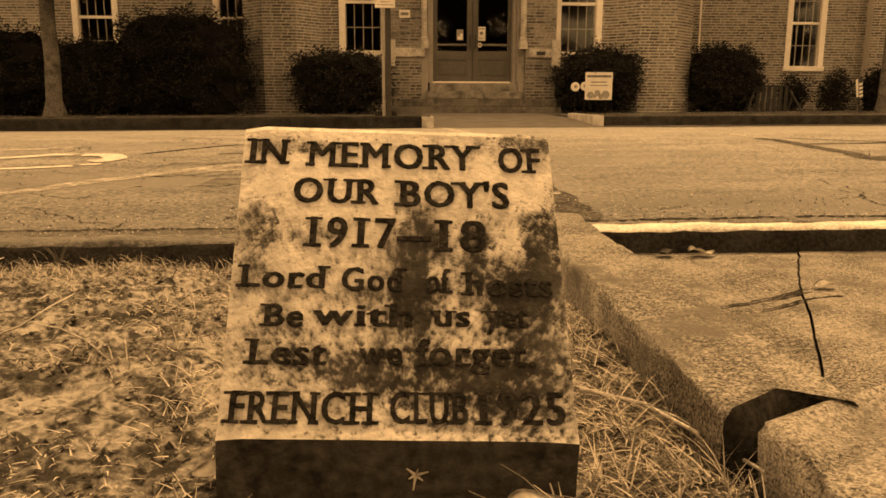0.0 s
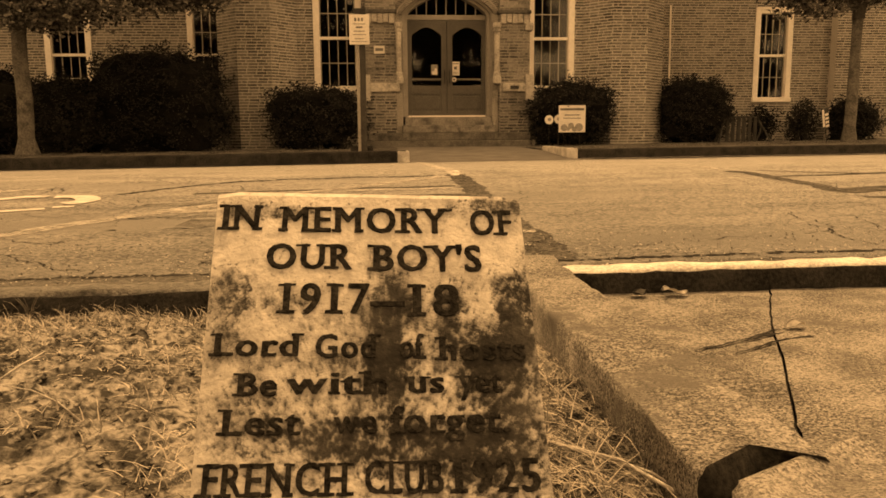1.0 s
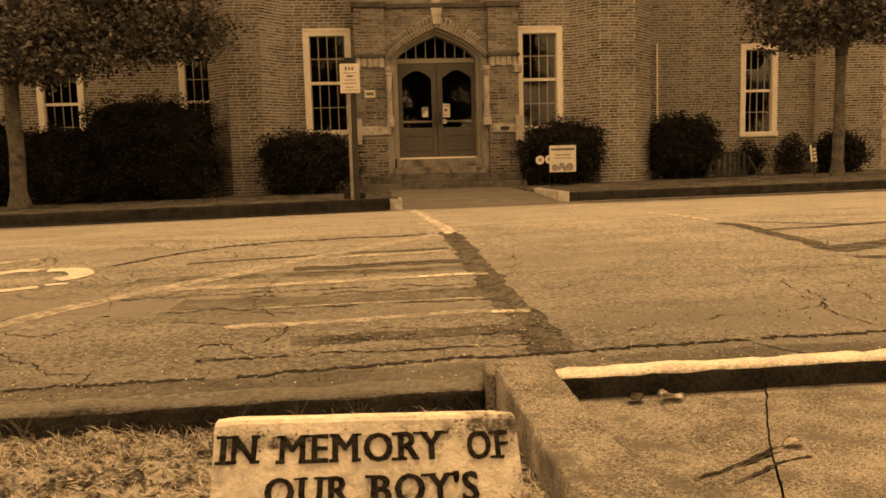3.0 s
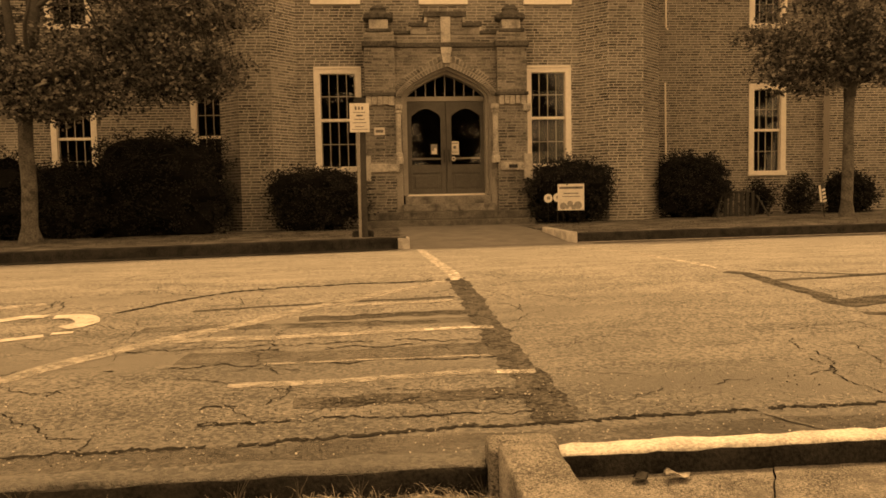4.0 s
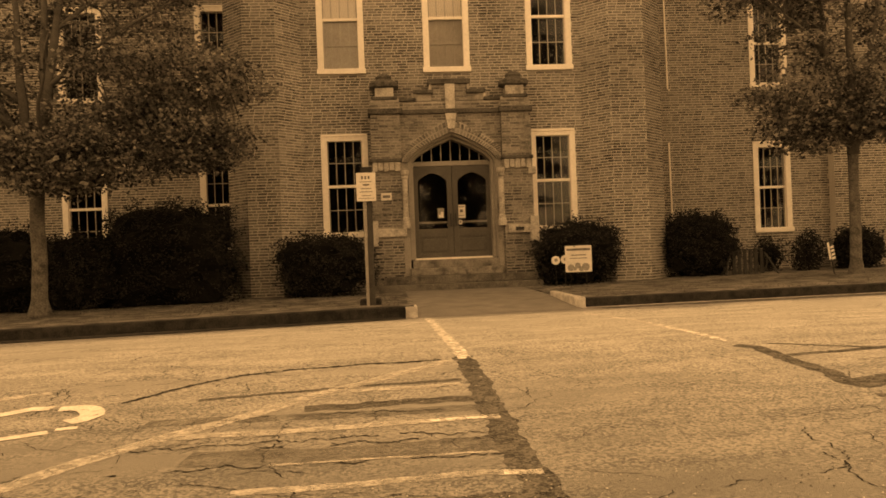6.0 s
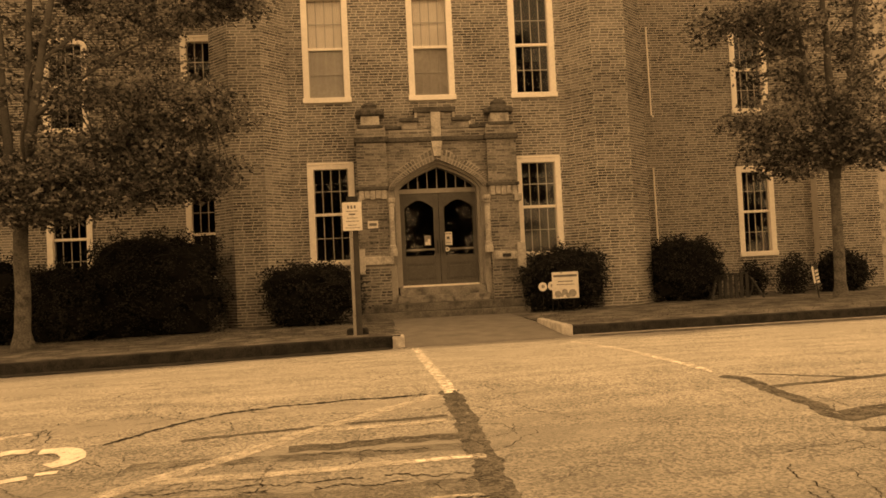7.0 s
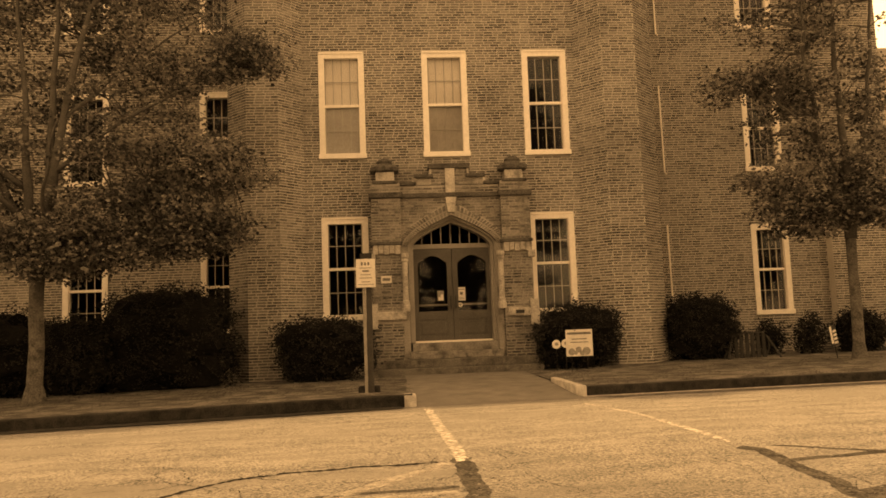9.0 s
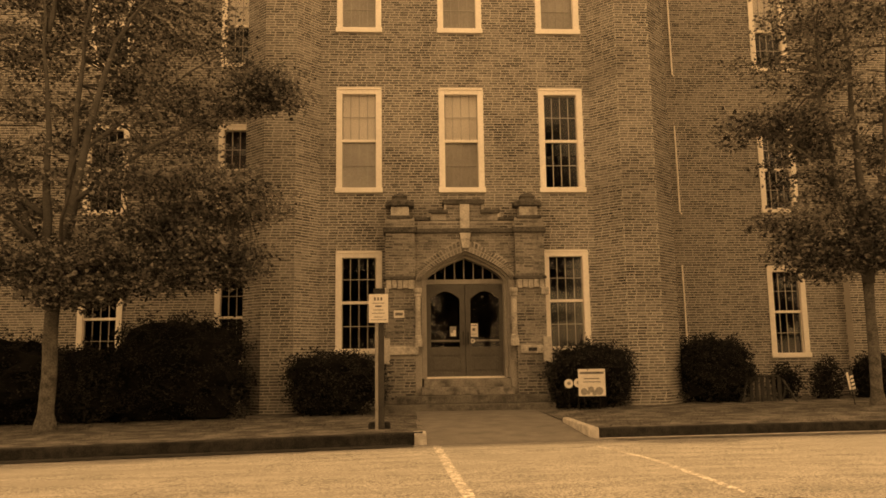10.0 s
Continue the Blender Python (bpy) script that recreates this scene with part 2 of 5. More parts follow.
def memorial_material():
    """Pale marble with black lichen: blotches where it has grown (across, up the slant, half sizes, strength), broken up by noise, and fine specks."""
    m = material("memorial_marble", g3(0.36), g3(0.58), 0.9, 6, 60, 0.25, 160, spec=0.05)
    n, l = m.node_tree.nodes, m.node_tree.links
    b = n["Principled BSDF"]
    clean = b.inputs["Base Color"].links[0].from_socket
    co, sep = n.new("ShaderNodeTexCoord"), n.new("ShaderNodeSeparateXYZ")
    l.new(co.outputs["Object"], sep.inputs[0])

    def calc(op, a, c, d=None):
        q = n.new("ShaderNodeMath")
        q.operation = op
        for k, v in enumerate((a, c, d)):
            if v is None:
                continue
            if isinstance(v, (int, float)):
                q.inputs[k].default_value = v
            else:
                l.new(v, q.inputs[k])
        return q.outputs[0]

    def cloud(scale, rough):
        t = n.new("ShaderNodeTexNoise")
        t.inputs["Scale"].default_value, t.inputs["Detail"].default_value, t.inputs["Roughness"].default_value = scale, 8, rough
        l.new(co.outputs["Object"], t.inputs["Vector"])
        return t.outputs[0]

    across = sep.outputs["X"]
    up = calc("MULTIPLY", calc("SUBTRACT", sep.outputs["Z"], 0.094), 1.2465)
    warp = cloud(18, 0.6)
    across = calc("MULTIPLY_ADD", calc("SUBTRACT", warp, 0.5), 0.035, across)
    growth = None
    for u, v, su, sv, k in LICHEN:
        du, dv = calc("DIVIDE", calc("SUBTRACT", across, u), su), calc("DIVIDE", calc("SUBTRACT", up, v), sv)
        r2 = calc("ADD", calc("MULTIPLY", du, du), calc("MULTIPLY", dv, dv))
        g = calc("DIVIDE", k, calc("ADD", 1.0, calc("MULTIPLY", r2, r2)))
        growth = g if growth is None else calc("ADD", growth, g)
    for scale, rough, reach, lo, hi, most, dark in ((42, 0.78, 0.75, 0.60, 1.05, 0.93, 0.018), (170, 0.66, 0.55, 0.70, 0.95, 0.85, 0.02), (85, 0.7, 0.5, 0.72, 0.95, 0.8, 0.02), (13, 0.7, 0.15, 0.50, 0.9, 0.55, 0.09)):
        r, mx = n.new("ShaderNodeMapRange"), n.new("ShaderNodeMix")
        r.inputs[1].default_value, r.inputs[2].default_value, r.inputs[4].default_value = lo, hi, most
        l.new(calc("MULTIPLY_ADD", growth, reach, calc("MULTIPLY_ADD", cloud(scale, rough), 1.9, -0.45)), r.inputs[0])
        mx.data_type = "RGBA"
        mx.inputs[7].default_value = (*g3(dark), 1)
        l.new(r.outputs[0], mx.inputs[0]), l.new(clean, mx.inputs[6])
        clean = mx.outputs[2]
    l.new(clean, b.inputs["Base Color"])
    return m


MEMORIAL = memorial_material()


# ---- building helpers ----
def part(name, bm, mat, parent=None, label="", smooth=False):
    """Links a bmesh as one mesh object, under a thing or a part."""
    me = bpy.data.meshes.new(name)
    bm.normal_update()
    bm.to_mesh(me)
    bm.free()
    me.materials.append(mat)
    if smooth:
        me.shade_smooth()
    ob = new(name, me)
    if parent:
        ob.parent = parent
    if label:
        ob["label"] = label
    return ob


def raw(name, verts, faces, mat, parent=None, label=""):
    me = bpy.data.meshes.new(name)
    me.from_pydata([tuple(v) for v in verts], [], [tuple(f) for f in faces])
    me.materials.append(mat)
    ob = new(name, me)
    if parent:
        ob.parent = parent
    if label:
        ob["label"] = label
    return ob


def thing(name, label, category, group="", kind="", at=None):
    ob = new(name)
    ob.empty_display_size = 0.1
    if at is not None:
        ob.matrix_world = at
    return tagged(ob, label, category, group, kind)


def box(bm, x0, x1, y0, y1, z0, z1, bevel=0.0):
    r = bmesh.ops.create_cube(bm, size=1, matrix=Matrix.Translation(((x0 + x1) / 2, (y0 + y1) / 2, (z0 + z1) / 2)) @ Matrix.Diagonal((x1 - x0, y1 - y0, z1 - z0, 1)))
    if bevel:
        edges = list({e for v in r["verts"] for e in v.link_edges})
        bmesh.ops.bevel(bm, geom=edges, offset=bevel, segments=2, affect="EDGES", profile=0.6)
    return bm


def boxes(*rows, bevel=0.0):
    bm = bmesh.new()
    for r in rows:
        box(bm, *r, bevel=bevel)
    return bm


def prism(bm, outline, y0, y1):
    """An outline in x and z, drawn out from y0 to y1."""
    a = [bm.verts.new((x, y0, z)) for x, z in outline]
    b = [bm.verts.new((x, y1, z)) for x, z in outline]
    bm.faces.new(a)
    bm.faces.new(b[::-1])
    for i in range(len(a)):
        j = (i + 1) % len(a)
        bm.faces.new((a[j], a[i], b[i], b[j]))
    bmesh.ops.recalc_face_normals(bm, faces=bm.faces)
    return bm


def tube(bm, points, radii, sides=8):
    """A tapered tube along points."""
    rings = []
    for i, p in enumerate(points):
        p = Vector(p)
        d = (Vector(points[min(i + 1, len(points) - 1)]) - Vector(points[max(i - 1, 0)])).normalized()
        u = d.orthogonal().normalized() if abs(d.z) < 0.98 else Vector((1, 0, 0))
        u = (u - d * u.dot(d)).normalized()
        w = d.cross(u)
        rings.append([bm.verts.new(p + (u * math.cos(2 * math.pi * k / sides) + w * math.sin(2 * math.pi * k / sides)) * radii[i]) for k in range(sides)])
    for a, b in zip(rings, rings[1:]):
        for k in range(sides):
            bm.faces.new((a[k], a[(k + 1) % sides], b[(k + 1) % sides], b[k]))
    bm.faces.new(rings[0][::-1])
    bm.faces.new(rings[-1])
    return bm


def ground(x, y):
    """Height of the road and what joins it: crowned, rising a little towards +x."""
    return float(np.interp(y, [3.6, 4.2, 8.0, 12.65], [-0.03, -0.045, 0.06, -0.045])) + 0.007 * max(-9, min(12, x - 1))


# ---- ground, road, kerbs ----
def grid(name, xs, ys, height, mat, label="", category="", kind="structure", parent=None):
    verts = [(x, y, height(x, y)) for y in ys for x in xs]
    w = len(xs)
    faces = [(j * w + i, j * w + i + 1, (j + 1) * w + i + 1, (j + 1) * w + i) for j in range(len(ys) - 1) for i in range(w - 1)]
    ob = raw(name, verts, faces, mat, parent)
    ob.data.shade_smooth()
    return tagged(ob, label, category, "", kind)


def spaced(*stops):
    """Coordinates with steps that change: start, (end, step), ..."""
    out = [stops[0]]
    for end, step in stops[1:]:
        n = max(1, round((end - out[-1]) / step))
        a = out[-1]
        out += [a + (end - a) * (k + 1) / n for k in range(n)]
    return out


def rough(x, y, amount, size, seed=0.0):
    return amount * noise.fractal(Vector((x * size, y * size, seed)), 1.0, 2.0, 4)


def road_height(x, y):
    return ground(x, y) + 0.004 * noise.noise(Vector((x * 1.3, y * 1.3, 0))) + 0.0025 * noise.noise(Vector((x * 3.5, y * 3.5, 4)))


NEAR_Y, FAR_Y = 3.58, 12.55
grid("ground", spaced(-400, (-40, 60), (40, 10), (400, 60)), spaced(-300, (-20, 40), (40, 8), (500, 60)), lambda x, y: -0.32, EARTH, "bare dry ground around the street and school", "ground")
grid("road", spaced(-40, (-6, 1.0), (-2, 0.12), (3.6, 0.05), (9, 0.3), (40, 1.5)), spaced(NEAR_Y, (5, 0.04), (8, 0.08), (FAR_Y + 0.25, 0.2)),
     lambda x, y: road_height(x, y), ASPHALT, "worn cracked asphalt street with old patches", "road")


def lawn_height(x, y):
    edge = float(np.interp(y, [1.5, 2.6, 3.2, 3.58], [-0.035, -0.03, -0.055, -0.10]))
    near = 1.0 if y > 0.5 else 0.4
    edge -= 0.045 * math.exp(-(((x + 0.205) / 0.03) ** 2 + ((y - 2.70) / 0.022) ** 2))    # a small burrow
    return edge + near * (rough(x, y, 0.014, 5, 3) + rough(x, y, 0.016, 19, 5) + rough(x, y, 0.008, 55, 6))


grid("lawn", spaced(-40, (-3, 2), (-1.8, 0.1), (-1.2, 0.03), (0.535, 0.013)), spaced(-20, (0.5, 2), (1.6, 0.1), (2.0, 0.03), (3.58, 0.013)), lawn_height, EARTH, "dry worn lawn of straw and bare soil", "lawn")


def slab_height(x, y):
    return -0.062 + rough(x, y, 0.003, 6, 9) + rough(x, y, 0.002, 30, 11)


# near walkway slabs, parted by a slanting open joint
def joint_x(y):
    return float(np.interp(y, [2.2, 2.48, 2.72, 2.91, 3.10, 3.25, 3.56], [0.68, 0.79, 0.90, 0.99, 1.07, 1.14, 1.30])) + 0.006 * noise.noise(Vector((y * 20, 3, 1)))


def skew_slab(ys, left, right, steps, dz):
    verts, w = [], steps + 1
    for y in ys:
        a, c = left(y), right(y)
        verts += [(a + (c - a) * k / steps, y, slab_height(a + (c - a) * k / steps, y) + dz) for k in range(w)]
    faces = [(q * w + k, q * w + k + 1, (q + 1) * w + k + 1, (q + 1) * w + k) for q in range(len(ys) - 1) for k in range(steps)]
    ob = raw("pavement", verts, faces, CONCRETE)
    ob.data.shade_smooth()
    return tagged(ob, "rough exposed-aggregate concrete walkway slab", "pavement", "", "structure")


ROWS_Y = spaced(2.30, (3.56, 0.03))
skew_slab(ROWS_Y, lambda y: 0.64, lambda y: max(0.66, joint_x(y) - 0.0025), 30, 0.0)
skew_slab(ROWS_Y, lambda y: max(0.67, joint_x(y) + 0.0025), lambda y: 3.0, 60, 0.003)
skew_slab(ROWS_Y, lambda y: 3.0, lambda y: 14.0, 12, 0.003)
skew_slab(spaced(-6, (1.5, 0.5), (2.285, 0.03)), lambda y: 0.72, lambda y: 3.0, 60, -0.006)
skew_slab(spaced(-6, (2.285, 0.5)), lambda y: 3.0, lambda y: 14.0, 12, -0.006)
part("joint_soil", boxes((0.62, 9.0, -6.0, 3.57, -0.25, -0.088)), CRACK_DIRT_SHADE)
tagged(bpy.data.objects["joint_soil"], "dark soil in the joints between walkway slabs", "soil", "", "structure")


def worn_bar(name, x0, x1, y0, y1, z0, z1, mat, label="", category="", parent=None, step=0.05, wear=0.006, axis="x", seed=0.0, kind="structure", edge=0.012, flare=0.0, skew=0.0, face=None):
    """A concrete bar with rounded, chipped long edges; height may follow z0/z1 as numbers."""
    bm = bmesh.new()
    if axis == "x":
        a0, a1, b0, b1 = x0, x1, y0, y1
    else:
        a0, a1, b0, b1 = y0, y1, x0, x1
    n = max(2, round((a1 - a0) / step))
    prof = [(b0, z0), (b0, z1 - 2 * edge), (b0 + 0.3 * edge, z1 - 0.7 * edge), (b0 + edge, z1), ((b0 + b1) / 2, z1), (b1 - edge, z1), (b1 - 0.3 * edge + 0.3 * flare, z1 - 0.7 * edge - flare * 0.5), (b1 + 0.7 * flare, z1 - 2 * edge - flare), (b1 + flare, z0)]
    rings = []
    for i in range(n + 1):
        a = a0 + (a1 - a0) * i / n
        ring = []
        for k, (b, z) in enumerate(prof):
            j = wear * noise.fractal(Vector((a * 9, b * 9 + seed, z * 9 + k)), 1.0, 2.0, 4)
            j2 = wear * noise.fractal(Vector((a * 9 + 40, b * 9 + seed, z * 9 + k)), 1.0, 2.0, 4)
            aa = a + skew * (b - b0) * max(0.0, 1 - (a1 - a) / 1.0)
            x, y = (aa, b + j) if axis == "x" else (b + j, aa)
            ring.append(bm.verts.new((x, y, z + (j2 if 0 < k < 8 else 0) + (0.007 * max(-9, min(12, x - 1)) if axis == "x" else 0))))
        rings.append(ring)
    for r, s in zip(rings, rings[1:]):
        for k in range(len(prof) - 1):
            bm.faces.new((r[k], s[k], s[k + 1], r[k + 1]))
    bm.faces.new(rings[0])
    bm.faces.new(rings[-1][::-1])
    bmesh.ops.recalc_face_normals(bm, faces=bm.faces)
    ob = part(name, bm, mat, parent, "" if not parent else label, smooth=True)
    # front faces take a darker material that carries their shade
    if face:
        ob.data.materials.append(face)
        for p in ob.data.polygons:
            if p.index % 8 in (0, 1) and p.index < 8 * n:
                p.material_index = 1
    return tagged(ob, label, category, "", kind) if not parent else ob


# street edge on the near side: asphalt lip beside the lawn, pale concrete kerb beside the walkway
worn_bar("kerb_lip", -30, 0.50, 3.575, 3.70, -0.2, -0.018, ASPHALT, "crumbling asphalt edge above the lawn, shaded face coloured dark", "kerb", step=0.03, wear=0.008, seed=2, face=CONCRETE_DIRT_SHADE)
worn_bar("kerb_near", 0.692, 1.905, 3.55, 3.645, -0.2, 0.006, CONCRETE_PALE, "pale worn concrete kerb along the walkway", "kerb", step=0.03, wear=0.006, seed=5, face=CONCRETE_DIRT_SHADE)
worn_bar("kerb_near", 1.915, 20, 3.55, 3.645, -0.2, 0.006, CONCRETE_PALE, "pale worn concrete kerb along the walkway", "kerb", step=0.06, wear=0.006, seed=6, face=CONCRETE_DIRT_SHADE)
# low edging kerb between lawn and walkway, broken into two lengths
edging = worn_bar("edging_kerb", 0.525, 0.675, 2.238, 3.53, -0.16, 0.046, CONCRETE, "low exposed-aggregate edging kerb beside the walkway", "kerb", step=0.02, wear=0.006, axis="y", seed=8, edge=0.007, flare=0.022)
# broken end coloured near black for the shade inside the gap
edging.data.materials.append(CRACK_DIRT_SHADE)
edging.data.polygons[len(edging.data.polygons) - 2].material_index = 1
for v in edging.data.vertices:
    if v.co.y < 2.268:
        v.co.y += 0.03 * noise.noise(v.co * 14) + 0.02 * noise.noise(v.co * 60) + 0.02 * (v.co.x - 0.6)
worn_bar("edging_kerb", 0.560, 0.755, -6.0, 2.206, -0.16, 0.040, CONCRETE, "broken length of exposed-aggregate edging kerb", "kerb", step=0.02, wear=0.022, axis="y", seed=12, edge=0.012, flare=0.03, skew=0.45)

worn_bar("kerb_corner", 0.505, 0.69, 3.53, 3.64, -0.16, 0.040, CONCRETE, "worn kerb corner where two kerbs meet", "kerb", step=0.02, wear=0.008, seed=14)

# far side: kerbs, verge, walk to the door
def bend_kerb(ob):
    """The kerb runs a little out into the street away from the entrance."""
    for v in ob.data.vertices:
        v.co.y += 0.15 * max(-6, min(0, v.co.x - 0.3)) * max(0, min(1, (16 - v.co.y) / 3.3))
    return ob


def verge_height(x, y):
    return ground(x, FAR_Y) + float(np.interp(y, [12.5, 13.2, 17.6, 20], [0.105, 0.115, 0.10, 0.10])) + rough(x, y, 0.012, 1.5, 20)


verge = grid("verge", spaced(-40, (-8, 2), (0.62, 0.15)), spaced(12.68, (20, 0.2)), lambda x, y: verge_height(x, y) + 0.03 * math.exp(-(y - 12.68) * 0.8) * min(1, max(0, 0.6 - x)), LAWN, "thin trodden lawn strip before the school", "lawn")
bend_kerb(bpy.data.objects["verge"])
grid("verge", spaced(3.02, (14, 0.15), (40, 2)), spaced(12.85, (20, 0.2)), verge_height, LAWN, "thin trodden lawn strip before the school", "lawn")
grid("walk", spaced(0.60, (3.02, 0.1)), spaced(12.30, (18.4, 0.12)), lambda x, y: float(np.interp(y, [12.3, 12.6, 14.5, 18.4], [ground(x, 12.3) - 0.004, ground(x, 12.6) + 0.012, 0.055, 0.08])) + rough(x, y, 0.001, 3), PAVING, "smooth grey concrete path to the entrance", "pavement")
# far kerbs use the same dark colour, shade included
bend_kerb(worn_bar("kerb_far", -40, 0.60, 12.52, 12.67, -0.25, 0.125, CONCRETE_DIRT_SHADE, "grey concrete kerb before the verge, dirt and shade in its dark colour", "kerb", step=0.15, wear=0.012, seed=21))
worn_bar("kerb_far", 3.02, 40, 12.72, 12.87, -0.25, 0.10, CONCRETE_DIRT_SHADE, "grey concrete kerb before the verge, dirt and shade in its dark colour", "kerb", step=0.15, wear=0.010, seed=22)
worn_bar("walk_kerb", 0.48, 0.65, 12.46, 12.9, -0.2, 0.11, CONCRETE_PALE, "pale rounded concrete end of the path edge", "kerb", step=0.06, wear=0.012, axis="y", seed=23)
worn_bar("walk_kerb", 0.54, 0.65, 12.905, 15.5, -0.2, 0.075, CONCRETE, "concrete edge of the entrance path", "kerb", step=0.15, wear=0.008, axis="y", seed=25)
worn_bar("walk_kerb", 2.98, 3.10, 12.70, 14.6, -0.2, 0.13, CONCRETE_PALE, "pale concrete edge of the entrance path", "kerb", step=0.15, wear=0.008, axis="y", seed=24)
grid("gutter", spaced(3.0, (40, 0.5)), [12.60, 12.66, 12.72], lambda x, y: ground(x, y) + 0.012, CONCRETE_PALE, "pale concrete gutter strip along the kerb", "gutter")


# ---- brickwork ----
COURSE, LONG, JOINT = 0.0605, 0.1880, 0.0185
BV, BF = [], []


def course_bricks(o, u, nrm, length, z0, z1, holes=(), proud=0.007, seed=1, arch=None):
    """Boxes of one brick panel: origin o (x, y), direction u, outward normal nrm, openings as (u0, u1, z0, z1). Yields corner lists."""
    rng = random.Random(seed)
    rows = int((z1 - z0) / COURSE)
    for r in range(rows):
        zb = z0 + r * COURSE
        zt = zb + COURSE - JOINT
        a = -(0.5 * (LONG + JOINT)) * (r % 2) - (0.03 if r % 4 > 1 else 0)
        k = r
        while a < length:
            w = LONG if (k % 3 or r % 6 < 3) else 0.095
            spans = [(max(a, 0.003), min(a + w, length - 0.003))]
            for h0, h1, hz0, hz1 in holes:
                if zt > hz0 and zb < hz1:
                    cut = []
                    for s0, s1 in spans:
                        if s1 <= h0 or s0 >= h1:
                            cut.append((s0, s1))
                        else:
                            if s0 < h0:
                                cut.append((s0, h0 - 0.002))
                            if s1 > h1:
                                cut.append((h1 + 0.002, s1))
                    spans = cut
            for s0, s1 in spans:
                if s1 - s0 > 0.02 and not (arch and arch((s0 + s1) / 2, (zb + zt) / 2)):
                    p = proud + rng.uniform(-0.003, 0.003)
                    j = rng.uniform(-0.003, 0.003)
                    yield s0, s1, zb + j, zt + j, p
            a += w + JOINT
            k += 1


QUADS = ((0, 1, 2, 3), (0, 4, 5, 1), (1, 5, 6, 2), (2, 6, 7, 3), (3, 7, 4, 0))


def brick_corners(o, u, nrm, s0, s1, zb, zt, p):
    ox, oy = o
    out = []
    for d in (p, -0.004):
        for s, z in ((s0, zb), (s1, zb), (s1, zt), (s0, zt)):
            out.append((ox + u[0] * s + nrm[0] * d, oy + u[1] * s + nrm[1] * d, z))
    return out


def brick_panel(store, o, u, nrm, length, z0, z1, holes=(), seed=1, arch=None):
    verts, faces = store
    for s0, s1, zb, zt, p in course_bricks(o, u, nrm, length, z0, z1, holes, seed=seed, arch=arch):
        b = len(verts)
        verts += brick_corners(o, u, nrm, s0, s1, zb, zt, p)
        faces += [tuple(b + i for i in q) for q in QUADS]


def holed_wall(bm, x0, x1, y0, y1, z0, z1, holes):
    """A thick wall from boxes round its openings (x0, x1, z0, z1)."""
    xs = sorted({x0, x1, *(h[0] for h in holes), *(h[1] for h in holes)})
    zs = sorted({z0, z1, *(h[2] for h in holes), *(h[3] for h in holes)})
    for xa, xb in zip(xs, xs[1:]):
        start = None
        for za, zb in zip(zs, zs[1:]):
            solid = not any(h[0] <= xa and xb <= h[1] and h[2] <= za and zb <= h[3] for h in holes)
            if solid and start is None:
                start = za
            if not solid and start is not None:
                box(bm, xa, xb, y0, y1, start, za)
                start = None
        if start is not None:
            box(bm, xa, xb, y0, y1, start, z1)
    return bm


# heights out of view, set so the building's shadow ends near the far kerb
TOP, WING_TOP = 14.0, 17.4


def prism_xz(outline, y0, y1):
    bm = bmesh.new()
    near = [bm.verts.new((x, y0, z)) for x, z in outline]
    far = [bm.verts.new((x, y1, z)) for x, z in outline]
    bm.faces.new(near), bm.faces.new(far[::-1])
    for k in range(len(outline)):
        j = (k + 1) % len(outline)
        bm.faces.new((near[k], far[k], far[j], near[j]))
    bmesh.ops.recalc_face_normals(bm, faces=bm.faces)
    return bm


FY, WY = 18.6, 20.0                     # main front and recessed wings
COLS = ((-1.10, -0.085), (1.205, 2.22), (3.485, 4.50))
ROWS_Z = ((1.24, 3.47), (4.79, 7.20), (8.53, 10.75))
WIN_MAIN = [(a, b, z0, z1) for a, b in COLS for z0, z1 in ROWS_Z if not (a == COLS[1][0] and z0 < 2)]
LEFT_COLS, RIGHT_COLS = ((-7.13, -6.12), (-4.02, -3.02)), ((9.24, 10.18),)
WING_Z = ((1.03, 3.24), (4.57, 6.77), (8.2, 10.4))
WIN_L = [(a, b, z0, z1) for a, b in LEFT_COLS for z0, z1 in WING_Z]
WIN_R = [(a, b, z0, z1) for a, b in RIGHT_COLS for z0, z1 in WING_Z]
ARCH_C, ARCH_SPRING, ARCH_TOP, ARCH_HALF = 1.73, 2.80, 3.44, 0.96


def arch_z(x, half=ARCH_HALF, top=ARCH_TOP, spring=ARCH_SPRING):
    """Height of the four-centred entrance arch at x."""
    d = min(1.0, abs(x - ARCH_C) / half)
    return spring + (top - spring) * ((1 - d) * 0.62 + 0.38 * math.sqrt(max(0.0, 1 - d ** 2.6)))


main_wall = part("wall_front", holed_wall(bmesh.new(), -1.5, 4.75, FY, FY + 0.4, -0.2, TOP, WIN_MAIN + [(0.7, 2.75, -0.2, 3.5)]), MORTAR)
tagged(main_wall, "mottled brown brick front wall with pale mortar", "wall", "", "structure")
left_wall = tagged(part("wall_left_wing", holed_wall(bmesh.new(), -16, -2.3, WY, WY + 0.4, -0.2, WING_TOP, WIN_L), MORTAR), "mottled brown brick wall of a recessed wing", "wall", "", "structure")
right_wall = tagged(part("wall_right_wing", holed_wall(bmesh.new(), 5.8, 11.2, WY, WY + 0.4, -0.2, WING_TOP, WIN_R), MORTAR), "mottled brown brick wall of a recessed wing", "wall", "", "structure")


